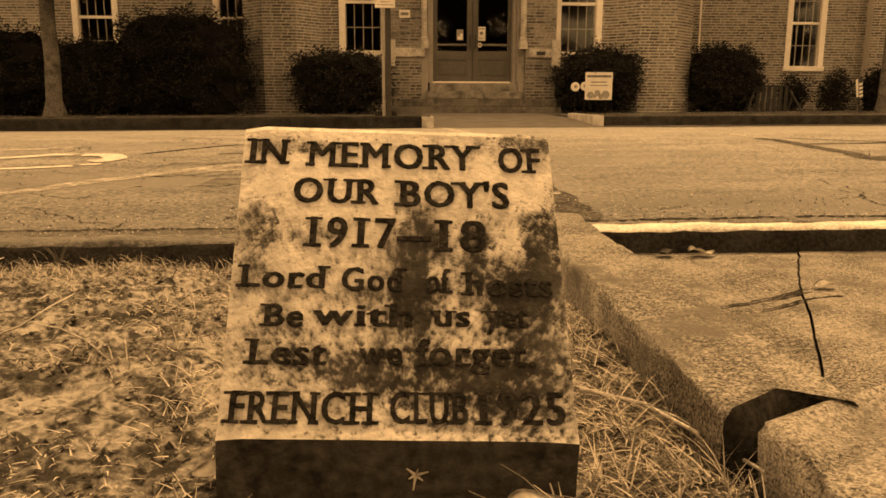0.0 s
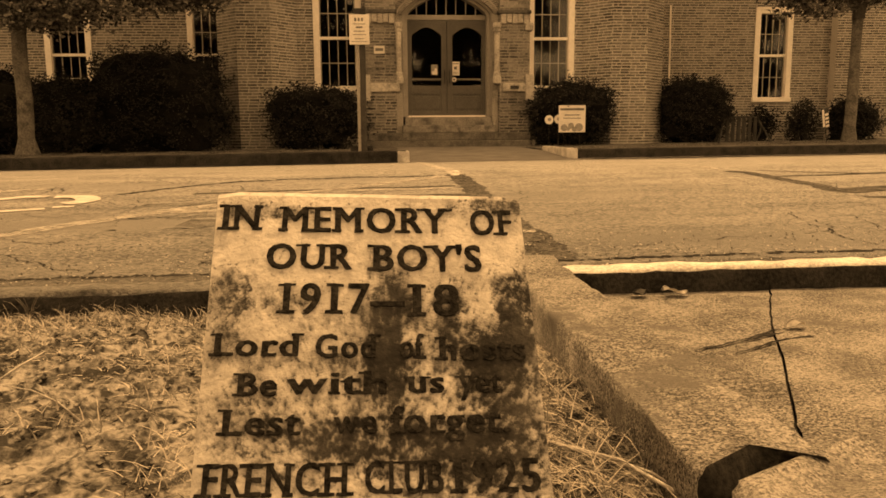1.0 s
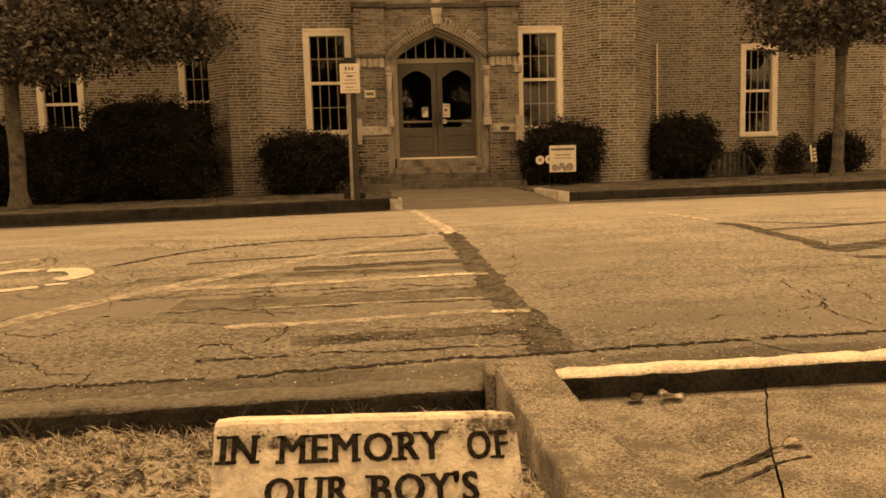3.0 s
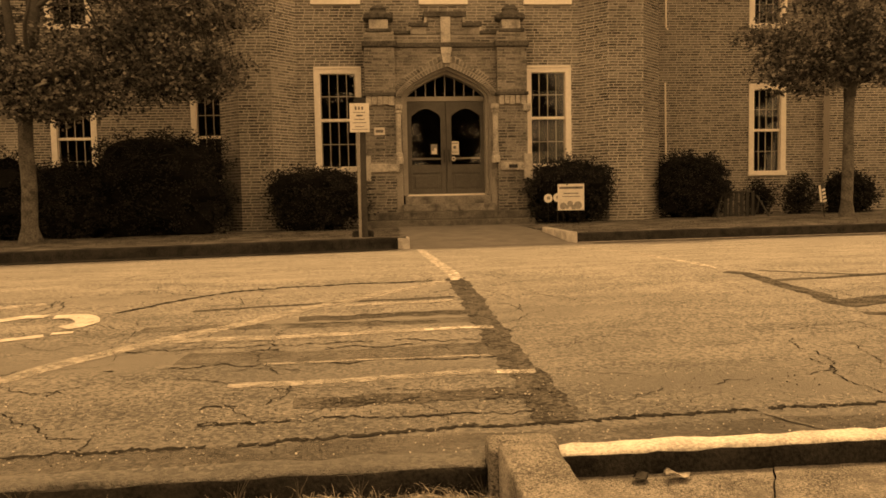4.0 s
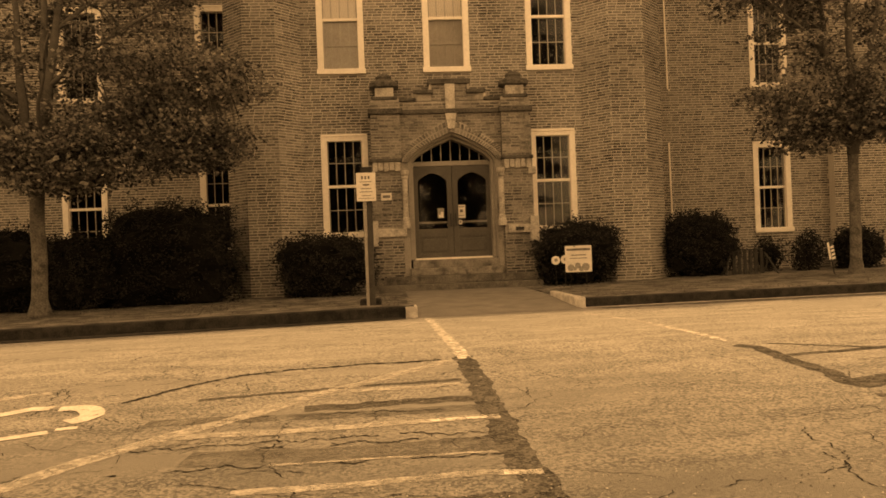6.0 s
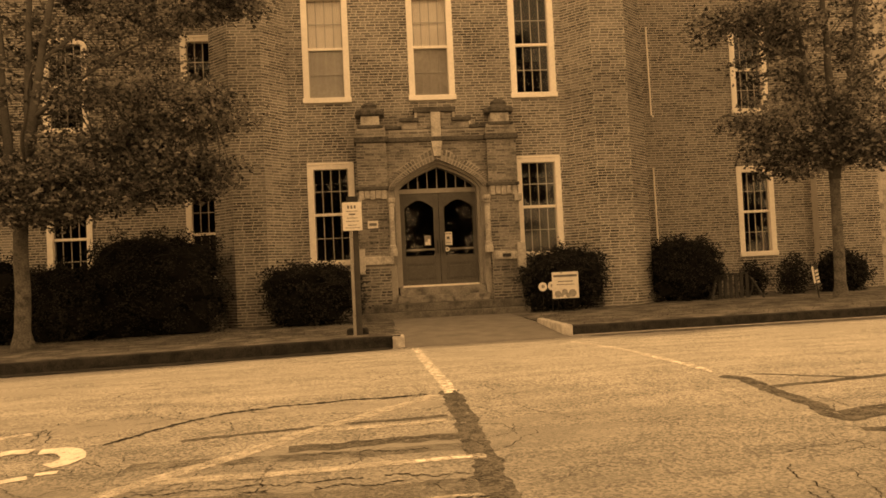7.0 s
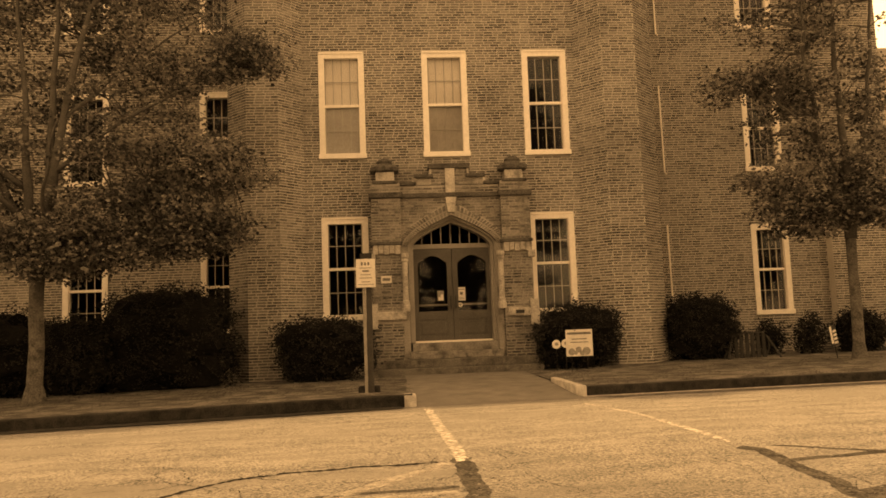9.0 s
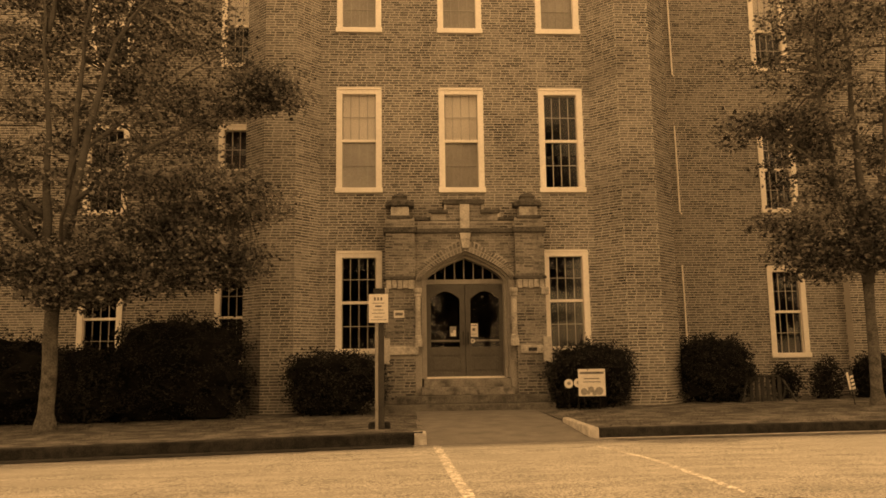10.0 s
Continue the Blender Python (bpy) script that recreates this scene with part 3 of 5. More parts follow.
def poly_wall(name, outline, z0, z1, label):
    bm = bmesh.new()
    a = [bm.verts.new((x, y, z0)) for x, y in outline]
    b = [bm.verts.new((x, y, z1)) for x, y in outline]
    for i in range(len(a)):
        j = (i + 1) % len(a)
        bm.faces.new((a[i], a[j], b[j], b[i]))
    bm.faces.new(b)
    bm.faces.new(a[::-1])
    bmesh.ops.recalc_face_normals(bm, faces=bm.faces)
    return tagged(part(name, bm, MORTAR), label, "tower", "", "structure")


TOWER_L = [(-3.09, 18.6), (-2.61, 18.11), (-1.93, 18.11), (-1.45, 18.6)]
TOWER_R = [(4.68, 18.6), (5.20, 18.07), (5.95, 18.07), (6.48, 18.6)]
tower_left = poly_wall("tower_left", [(-3.09, 20.2), *TOWER_L, (-1.45, 19.2)], -0.2, TOP + 0.4, "octagonal brick stair tower beside the entrance front")
tower_right = poly_wall("tower_right", [(4.68, 19.2), *TOWER_R, (6.48, 20.2)], -0.2, TOP, "octagonal brick stair tower beside the entrance front")
pier_right = poly_wall("pier_right", [(11.15, 20.1), (11.15, 19.75), (12.75, 19.75), (12.75, 20.1)], -0.2, WING_TOP, "shallow brick pier at the end of the wing")


def tower_panels(store, pts, z0, z1, seed):
    for i, (p, q) in enumerate(zip(pts, pts[1:])):
        d = math.hypot(q[0] - p[0], q[1] - p[1])
        u = ((q[0] - p[0]) / d, (q[1] - p[1]) / d)
        brick_panel(store, p, u, (u[1], -u[0]), d, z0, z1, seed=seed + i)


def store_mesh(name, store, parent, label):
    ob = raw(name, store[0], store[1], BRICK, parent, label)
    ob["kind"] = "stuff"
    return ob


PORTAL_X0, PORTAL_X1 = -0.005, 3.43
s = ([], [])
brick_panel(s, (-1.45, FY), (1, 0), (0, -1), 6.13, 0.0, TOP, [(a + 1.45, b + 1.45, z0, z1) for a, b, z0, z1 in WIN_MAIN] + [(PORTAL_X0 + 1.45, PORTAL_X1 + 1.45, -1, 3.8)], seed=3)
store_mesh("bricks", s, main_wall, "mottled brown facing bricks")
s = ([], [])
brick_panel(s, (-12, WY), (1, 0), (0, -1), 9.0, 0.0, 11.5, [(a + 12, b + 12, z0, z1) for a, b, z0, z1 in WIN_L], seed=4)
store_mesh("bricks", s, left_wall, "mottled brown facing bricks")
s = ([], [])
brick_panel(s, (6.0, WY), (1, 0), (0, -1), 5.15, 0.0, 11.5, [(a - 6, b - 6, z0, z1) for a, b, z0, z1 in WIN_R], seed=5)
store_mesh("bricks", s, right_wall, "mottled brown facing bricks")
s = ([], [])
tower_panels(s, TOWER_L, 0.0, TOP, 10)
store_mesh("bricks", s, tower_left, "mottled brown facing bricks")
s = ([], [])
tower_panels(s, TOWER_R, 0.0, TOP, 20)
store_mesh("bricks", s, tower_right, "mottled brown facing bricks")
s = ([], [])
brick_panel(s, (11.15, 19.75), (1, 0), (0, -1), 1.6, 0.0, 11.5, seed=30)
store_mesh("bricks", s, pier_right, "mottled brown facing bricks")

# parapet out of view, added to throw shade on the far left kerb
tagged(part("parapet", prism_xz([(2.1, 17.4), (0.4, 18.5), (-2.0, 19.8), (-5.0, 20.6), (-16.0, 20.6), (-16.0, 17.4)], 20.0, 20.4), MORTAR), "unseen brick gable added to shade the far left kerb", "wall", "", "structure")
tagged(part("wall_upper", boxes((-2.3, 5.8, 20.0, 20.4, 7.9, WING_TOP)), MORTAR), "plain brick wall of the main block above the entrance front", "wall", "", "structure")
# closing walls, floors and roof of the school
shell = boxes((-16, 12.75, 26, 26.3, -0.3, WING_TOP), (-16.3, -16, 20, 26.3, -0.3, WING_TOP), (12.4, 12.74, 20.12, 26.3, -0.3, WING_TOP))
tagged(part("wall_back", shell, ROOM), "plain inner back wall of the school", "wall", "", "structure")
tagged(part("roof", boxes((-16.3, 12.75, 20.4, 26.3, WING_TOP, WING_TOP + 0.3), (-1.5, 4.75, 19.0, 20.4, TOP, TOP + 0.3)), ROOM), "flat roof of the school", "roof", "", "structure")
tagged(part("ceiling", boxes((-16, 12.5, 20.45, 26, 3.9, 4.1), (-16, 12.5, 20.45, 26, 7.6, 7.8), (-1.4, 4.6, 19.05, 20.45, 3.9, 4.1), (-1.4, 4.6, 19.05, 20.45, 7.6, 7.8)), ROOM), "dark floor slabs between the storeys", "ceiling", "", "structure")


# ---- windows ----
def sash_window(x0, x1, z0, z1, y, upper_blind=0.0, lower_blind=0.0, cols=4):
    """A tall white double-hung window: casing, sill, meeting rail, two panes with thin glazing bars."""
    w = thing("window_1", "tall white double-hung window with thin glazing bars", "window", "windows of the school", "structure", pose(0, y, 0))
    c, face, mid = 0.13, -0.03, (z0 + z1) / 2
    part("window_frame", boxes((x0, x0 + c, face, 0.16, z0, z1), (x1 - c, x1, face, 0.16, z0, z1), (x0 + c, x1 - c, face, 0.16, z1 - c, z1), (x0 + 0.02, x1 - 0.02, face - 0.02, 0.0, z1 - 0.03, z1 + 0.012), bevel=0.006), WHITE, w)
    part("window_sill", boxes((x0 - 0.02, x1 + 0.02, face - 0.035, 0.16, z0, z0 + c * 0.9), bevel=0.01), WHITE, w)
    part("meeting_rail", boxes((x0 + c, x1 - c, 0.03, 0.10, mid - 0.03, mid + 0.03), bevel=0.005), WHITE, w)
    ix0, ix1 = x0 + c, x1 - c
    for za, zb, d in ((mid + 0.03, z1 - c, 0.05), (z0 + c * 0.9, mid - 0.03, 0.08)):
        sash = [(ix0, ix0 + 0.022, d, d + 0.03, za, zb), (ix1 - 0.022, ix1, d, d + 0.03, za, zb)]
        for k in range(1, cols):
            xm = ix0 + (ix1 - ix0) * k / cols
            sash.append((xm - 0.008, xm + 0.008, d, d + 0.025, za, zb))
        zm = (za + zb) / 2
        sash.append((ix0 + 0.022, ix1 - 0.022, d + 0.002, d + 0.023, zm - 0.008, zm + 0.008))
        part("glazing_bars", boxes(*sash), BAR_PAINT, w)
        pane = part("pane", boxes((ix0, ix1, d + 0.012, d + 0.016, za, zb)), GLASS, w)
        pane.visible_shadow = False
    for amount, za, zb in ((upper_blind, mid, z1 - c), (lower_blind, z0 + c, mid)):
        if amount:
            part("blind", boxes((ix0, ix1, 0.115, 0.12, zb - (zb - za) * amount, zb)), BLIND_PALE if za == mid else BLIND, w, "pale roller blind")
    return w


for i, (a, b, z0, z1) in enumerate(WIN_MAIN):
    up, low = {(0, 1): (1, 1), (1, 1): (1, 1), (0, 2): (1, 1), (1, 2): (1, 1), (2, 2): (1, 1)}.get(([c[0] for c in COLS].index(a), [r[0] for r in ROWS_Z].index(z0)), (0, 0))
    sash_window(a, b, z0, z1, FY, up, low)
for a, b, z0, z1 in WIN_L + WIN_R:
    sash_window(a, b, z0, z1, WY, 1 if z0 > 8 else 0, 0)

# ---- memorial stone ----
def slant_marker():
    """A slanted-face marble marker with a low upright nosing."""
    m = thing("memorial_stone", "weathered slanted marble memorial stone with cut lettering", "memorial", at=pose(0.197, 2.15, -0.04, 0, 1.8, 0))
    w = 0.1645
    prof = [(0.0, -0.05), (0.0, 0.088), (0.006, 0.094), (0.198, 0.352), (0.203, 0.355), (0.222, 0.353), (0.227, 0.345), (0.25, -0.05)]
    bm = bmesh.new()
    n = 14
    rings = []
    for i in range(n + 1):
        x = -w + 2 * w * i / n
        inset = 0.004 if i in (0, n) else 0
        rings.append([bm.verts.new((x - 0.032 * max(0.0, z - 0.09), y + inset + 0.0015 * noise.noise(Vector((x * 30, y * 30, z * 30))), z - inset)) for y, z in prof])
    for r, q in zip(rings, rings[1:]):
        for k in range(len(prof)):
            j = (k + 1) % len(prof)
            bm.faces.new((r[k], q[k], q[j], r[j]))
    bm.faces.new(rings[0])
    bm.faces.new(rings[-1][::-1])
    bmesh.ops.recalc_face_normals(bm, faces=bm.faces)
    body = part("body", bm, MEMORIAL, m)
    # upright front gets its own near-black colour, stain and shade together
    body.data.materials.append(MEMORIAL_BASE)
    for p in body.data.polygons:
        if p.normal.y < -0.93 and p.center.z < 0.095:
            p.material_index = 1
    return m


memorial = slant_marker()


# ---- entrance portal ----
portal = thing("entrance_portal", "projecting brick and stone entrance portal with pointed arch and stepped parapet", "portal", kind="structure")
PY = 18.30                               # face of the wall over the arch
BUT = ((-0.005, 0.625), (2.805, 3.435))  # corner buttresses
bm = bmesh.new()
for a, b in BUT:
    box(bm, a, b, 18.16, FY + 0.05, -0.1, 4.14)
    box(bm, a + 0.02, b - 0.02, 18.18, FY + 0.02, 4.14, 4.16)
xs = [0.625 + (2.805 - 0.625) * k / 48 for k in range(49)]
for xa, xb in zip(xs, xs[1:]):           # wall over the arch, with its soffit
    za, zb = (arch_z(xa) if abs(xa - ARCH_C) < ARCH_HALF else 0.1), (arch_z(xb) if abs(xb - ARCH_C) < ARCH_HALF else 0.1)
    if abs((xa + xb) / 2 - ARCH_C) >= ARCH_HALF:
        za = zb = 0.1
    za, zb = max(za, 0.1), max(zb, 0.1)
    if za < 1:
        za = zb if abs((xa + xb) / 2 - ARCH_C) < ARCH_HALF else 0.1
    if zb < 1:
        zb = za if abs((xa + xb) / 2 - ARCH_C) < ARCH_HALF else 0.1
    v = [bm.verts.new(c) for c in ((xa, PY, za), (xb, PY, zb), (xb, PY, 4.1), (xa, PY, 4.1), (xa, 18.86, za), (xb, 18.86, zb))]
    bm.faces.new(v[:4])
    bm.faces.new((v[0], v[4], v[5], v[1]))
box(bm, 0.625, 2.805, PY + 0.02, FY + 0.05, 3.62, 4.12)
box(bm, 0.9, 2.54, PY + 0.02, FY + 0.02, 4.1, 4.30)
box(bm, 1.30, 2.13, PY + 0.02, FY + 0.02, 4.30, 4.50)
part("masonry", bm, MORTAR_SOOT, portal)
s = ([], [])
for i, (a, b) in enumerate(BUT):
    for z0, z1 in ((1.42, 2.58), (2.88, 3.80), (3.98, 4.13)):
        brick_panel(s, (a, 18.16), (1, 0), (0, -1), b - a, z0, z1, seed=40 + i)
    brick_panel(s, (a, 18.6), (0, -1), (-1, 0), 0.44, 0.2, 3.8, seed=44 + i)
    brick_panel(s, (b, 18.16), (0, 1), (1, 0), 0.14, 0.2, 3.8, seed=46 + i)


def in_arch(u, z):
    x = 0.625 + u
    return abs(x - ARCH_C) < ARCH_HALF + 0.25 and z < arch_z(x, ARCH_HALF + 0.25, ARCH_TOP + 0.27, ARCH_SPRING - 0.02)


brick_panel(s, (0.625, PY), (1, 0), (0, -1), 2.18, 2.85, 3.82, seed=50, arch=in_arch)
brick_panel(s, (0.625, PY), (1, 0), (0, -1), 2.18, 3.95, 4.10, seed=51)
brick_panel(s, (1.32, PY + 0.02), (1, 0), (0, -1), 0.80, 4.12, 4.47, seed=52)
store_mesh("bricks", s, portal, "mottled brown facing bricks")

# arch ring: two rows of headers standing on the arch
bm = bmesh.new()
for row, (lo, hi) in enumerate(((0.0, 0.105), (0.137, 0.242))):
    n = 48
    for k in range(n):
        f0, f1 = (k + 0.19) / n, (k + 0.81) / n
        q = []
        for fr, off in ((f0, lo), (f1, lo), (f1, hi), (f0, hi)):
            ang = math.pi * (1 - fr)
            x = ARCH_C + (ARCH_HALF + off) * math.copysign(abs(math.cos(ang)) ** 0.86, math.cos(ang))
            q.append((x, arch_z(x, ARCH_HALF + off, ARCH_TOP + off * 1.1, ARCH_SPRING) + (0 if abs(x - ARCH_C) < ARCH_HALF + off - 1e-4 else 0)))
        y = PY - 0.015 - 0.004 * (k % 2) - 0.01 * row
        a = [bm.verts.new((x, y, z)) for x, z in q]
        b = [bm.verts.new((x, PY + 0.02, z)) for x, z in q]
        bm.faces.new(a)
        for i in range(4):
            j = (i + 1) % 4
            bm.faces.new((a[j], a[i], b[i], b[j]))
bmesh.ops.recalc_face_normals(bm, faces=bm.faces)
ob = part("arch_bricks", bm, BRICK, portal, "two rows of brown brick headers round the arch")
ob["kind"] = "stuff"
part("keystone", prism(bmesh.new(), [(1.66, 3.50), (1.80, 3.50), (1.85, 3.83), (1.61, 3.83)], PY - 0.06, PY + 0.05), STONE_TRIM, portal, "pale limestone keystone")
part("string_course", boxes((0.63, 2.80, PY - 0.06, PY + 0.05, 3.83, 3.93), (-0.05, 0.68, 18.09, 18.6, 3.82, 3.94), (2.75, 3.48, 18.09, 18.6, 3.82, 3.94), bevel=0.02), STONE_DARK, portal, "dark weathered string course")
for x0, x1, z0, z1 in ((0.60, 0.98, 4.11, 4.18), (0.94, 1.36, 4.27, 4.35), (2.46, 2.82, 4.11, 4.18), (2.08, 2.50, 4.27, 4.35), (1.26, 2.17, 4.47, 4.58)):
    part("coping", boxes((x0, x1, PY - 0.05, FY, z0, z1), bevel=0.015), STONE_DARK, portal, "lichen-dark stone coping")
for x0, x1, z0, z1 in ((0.95, 0.99, 4.16, 4.28), (1.28, 1.33, 4.33, 4.48), (2.45, 2.49, 4.16, 4.28), (2.10, 2.15, 4.33, 4.48)):
    part("coping_return", boxes((x0, x1, PY - 0.02, FY, z0, z1), bevel=0.006), STONE_TRIM, portal)
part("shield_panel", boxes((1.62, 1.83, PY - 0.045, PY + 0.03, 3.93, 4.47), bevel=0.012), STONE_TRIM, portal, "tall pale stone panel")
for a, b in BUT:
    c = (a + b) / 2
    part("cap_block", boxes((c - 0.20, c + 0.20, 18.20, 18.56, 4.20, 4.40), bevel=0.012), STONE_TRIM, portal, "pale stone block")
    part("cap_base", boxes((c - 0.27, c + 0.27, 18.13, 18.6, 4.13, 4.20), bevel=0.015), STONE_DARK, portal)
    bm = bmesh.new()
    rings = []
    for r, z in ((0.22, 4.39), (0.31, 4.43), (0.31, 4.51), (0.20, 4.57), (0.15, 4.60), (0.17, 4.65), (0.11, 4.71), (0.03, 4.73)):
        rings.append([bm.verts.new((c + r * sx + 0.012 * noise.noise(Vector((c, z * 9, sx))), 18.38 + 0.75 * r * sy, z)) for sx, sy in ((-1, -0.6), (-0.6, -1), (0.6, -1), (1, -0.6), (1, 0.6), (0.6, 1), (-0.6, 1), (-1, 0.6))])
    for p, q in zip(rings, rings[1:]):
        for k in range(8):
            bm.faces.new((p[k], p[(k + 1) % 8], q[(k + 1) % 8], q[k]))
    bm.faces.new(rings[-1])
    part("finial", bm, STONE_DARK, portal, "dark weathered stone finial")
    inner = b if c < 1.7 else a
    side = 1 if c < 1.7 else -1
    part("impost", boxes((a - 0.04, b + 0.02, 18.06, 18.56, 2.80, 2.87), bevel=0.015), STONE_DARK, portal, "dark moulded impost")
    part("impost_blocks", boxes(*[(a + 0.02 + k * 0.118, a + 0.125 + k * 0.118, 18.09, 18.5, 2.60 + 0.02 * (k % 2), 2.80) for k in range(5)], bevel=0.01), STONE_TRIM, portal, "row of stained stone blocks")
    part("ledge", boxes((a + 0.06, b + 0.06 * side, 18.08, 18.5, 1.21, 1.38), bevel=0.012), STONE_TRIM, portal, "pale limestone ledge")
    out = a if side > 0 else b
    part("ledge_end", boxes((out - 0.09, out + 0.09, 18.06, 18.5, 1.02, 1.56), bevel=0.015), STONE_TRIM, portal, "pale limestone end block")
    part("corbel", boxes((out - 0.10, out + 0.07, 18.08, 18.5, 2.46, 2.62), bevel=0.03), STONE_TRIM, portal)
    xc = inner + 0.055 * side
    part("column", tube(bmesh.new(), [(xc, 18.17, z) for z in (1.38, 1.50, 1.52, 1.60, 1.62, 2.44, 2.45, 2.50, 2.53, 2.62)], [0.095, 0.095, 0.085, 0.08, 0.062, 0.062, 0.085, 0.07, 0.09, 0.095], 12), STONE_TRIM, portal, "slender pale stone colonnette", smooth=False)
part("plaque", boxes((0.17, 0.39, 18.145, 18.165, 1.99, 2.15), bevel=0.004), SIGN_WHITE, portal, "small white plaque")
part("plaque_bar", boxes((0.20, 0.36, 18.138, 18.146, 2.04, 2.10)), SIGN_INK, portal)
part("dark_tablet", boxes((3.02, 3.20, 18.07, 18.09, 1.26, 1.33)), IRON, portal)


def arch_band(w0, w1, y0, y1, mat, parent, name, z_foot, label=""):
    """A frame that follows the arch and runs down the jambs; w0 and w1 set it in from the arch."""
    bm = bmesh.new()
    rows = []
    n = 40
    pts = []
    for wv in (w0, w1):
        h, t = ARCH_HALF - wv, ARCH_TOP - wv * 1.15
        line = [(ARCH_C - h, z_foot)]
        for k in range(n + 1):
            x = ARCH_C - h * math.cos(math.pi * k / n)
            line.append((x, arch_z(x, h, t)))
        line.append((ARCH_C + h, z_foot))
        pts.append(line)
    for y in (y0, y1):
        rows.append([[bm.verts.new((x, y, z)) for x, z in line] for line in pts])
    for i in range(n + 2):
        (a, b), (c, d) = rows
        bm.faces.new((a[i], a[i + 1], b[i + 1], b[i]))
        bm.faces.new((c[i], d[i], d[i + 1], c[i + 1]))
        bm.faces.new((b[i], b[i + 1], d[i + 1], d[i]))
        bm.faces.new((a[i], c[i], c[i + 1], a[i + 1]))
    bmesh.ops.recalc_face_normals(bm, faces=bm.faces)
    return part(name, bm, mat, parent, label)


arch_band(-0.255, -0.001, PY - 0.004, PY + 0.03, MORTAR, portal, "arch_joints", ARCH_SPRING, "pale mortar of the arch ring")
arch_band(0.0, 0.05, 18.42, 18.80, DOOR_TRIM, portal, "arch_moulding", 0.70, "brown moulded arch jamb")
arch_band(0.05, 0.11, 18.55, 18.84, DOOR_TRIM, portal, "door_frame", 0.70)
door = thing("door_1", "grey painted double entrance door with arched glass panels", "door", kind="structure")
DY = 18.80
part("transom", boxes((0.88, 2.58, DY - 0.05, DY + 0.06, 2.755, 2.86), bevel=0.012), DOOR_TRIM, door)
bm = bmesh.new()
for k in range(40):
    xa, xb = 0.88 + 1.70 * k / 40, 0.88 + 1.70 * (k + 1) / 40
    v = [bm.verts.new(c) for c in ((xa, DY + 0.02, 2.85), (xb, DY + 0.02, 2.85), (xb, DY + 0.02, max(2.86, arch_z(xb, 0.85, ARCH_TOP - 0.13))), (xa, DY + 0.02, max(2.86, arch_z(xa, 0.85, ARCH_TOP - 0.13))))]
    bm.faces.new(v)
fan = part("fanlight_pane", bm, GLASS, door)
fan.visible_shadow = False
for k in range(1, 8):
    x = 0.88 + 1.70 * k / 8
    part("fanlight_bar", boxes((x - 0.011, x + 0.011, DY - 0.02, DY + 0.018, 2.86, arch_z(x, 0.85, ARCH_TOP - 0.12))), DOOR_TRIM, door)


def door_leaf(x0, x1, handle_side):
    leaf = []
    st, z0, z1 = 0.115, 0.72, 2.75
    bm = boxes((x0, x0 + st, DY - 0.03, DY + 0.02, z0, z1), (x1 - st, x1, DY - 0.03, DY + 0.02, z0, z1), (x0 + st, x1 - st, DY - 0.03, DY + 0.02, z0, 0.82), (x0 + st, x1 - st, DY - 0.03, DY + 0.02, 1.19, 1.37), bevel=0.004)
    n = 20
    ia, ib = x0 + st, x1 - st
    c, h = (ia + ib) / 2, (ib - ia) / 2
    for k in range(n):
        xa, xb = ia + (ib - ia) * k / n, ia + (ib - ia) * (k + 1) / n
        za, zb = (2.43 + 0.17 * (1 - abs((x - c) / h) ** 1.7) for x in (xa, xb))
        v = [bm.verts.new(p) for p in ((xa, DY - 0.03, za), (xb, DY - 0.03, zb), (xb, DY - 0.03, z1), (xa, DY - 0.03, z1), (xa, DY + 0.02, za), (xb, DY + 0.02, zb))]
        bm.faces.new(v[:4])
        bm.faces.new((v[0], v[4], v[5], v[1]))
    lf = part("leaf", bm, DOOR_PAINT, door)
    part("panel", boxes((ia, ib, DY - 0.012, DY + 0.012, 0.82, 1.19)), DOOR_PAINT, lf)
    part("raised_field", boxes((ia + 0.06, ib - 0.06, DY - 0.026, DY - 0.01, 0.87, 1.14), bevel=0.008), DOOR_PAINT, lf)
    pane = part("glass", boxes((ia, ib, DY - 0.003, DY + 0.003, 1.37, 2.62)), GLASS, lf)
    pane.visible_shadow = False
    part("push_bar", boxes((ia, ib, DY + 0.03, DY + 0.06, 1.49, 1.53)), STEEL, lf)
    xh = x1 - 0.05 if handle_side > 0 else x0 + 0.05
    part("handle", boxes((xh - 0.012, xh + 0.012, DY - 0.09, DY - 0.07, 1.42, 1.70), (xh - 0.01, xh + 0.01, DY - 0.08, DY - 0.03, 1.44, 1.46), (xh - 0.01, xh + 0.01, DY - 0.08, DY - 0.03, 1.66, 1.68), bevel=0.003), IRON, lf, "dark pull handle")
    xq = x0 + 0.004 if handle_side > 0 else x1 - 0.004
    for z in (0.95, 1.7, 2.5):
        part("hinge", boxes((xq - 0.012, xq + 0.012, DY - 0.045, DY - 0.03, z, z + 0.1)), IRON, lf)


door_leaf(0.865, 1.735, 1)
door_leaf(1.745, 2.615, -1)
part("threshold_plate", boxes((0.86, 2.62, DY - 0.10, DY - 0.035, 0.69, 0.73)), WHITE, door, "bright metal threshold")
tagged(part("notice", boxes((1.84, 2.02, DY - 0.007, DY - 0.0045, 1.59, 1.88)), SIGN_WHITE), "white printed notice taped to the door glass", "notice")
for x0, x1, z0, z1 in ((1.86, 2.00, 1.83, 1.85), (1.90, 1.96, 1.72, 1.78), (1.87, 1.99, 1.64, 1.65)):
    part("print_bar", boxes((x0, x1, DY - 0.010, DY - 0.008, z0, z1)), SIGN_INK, bpy.data.objects["notice"])
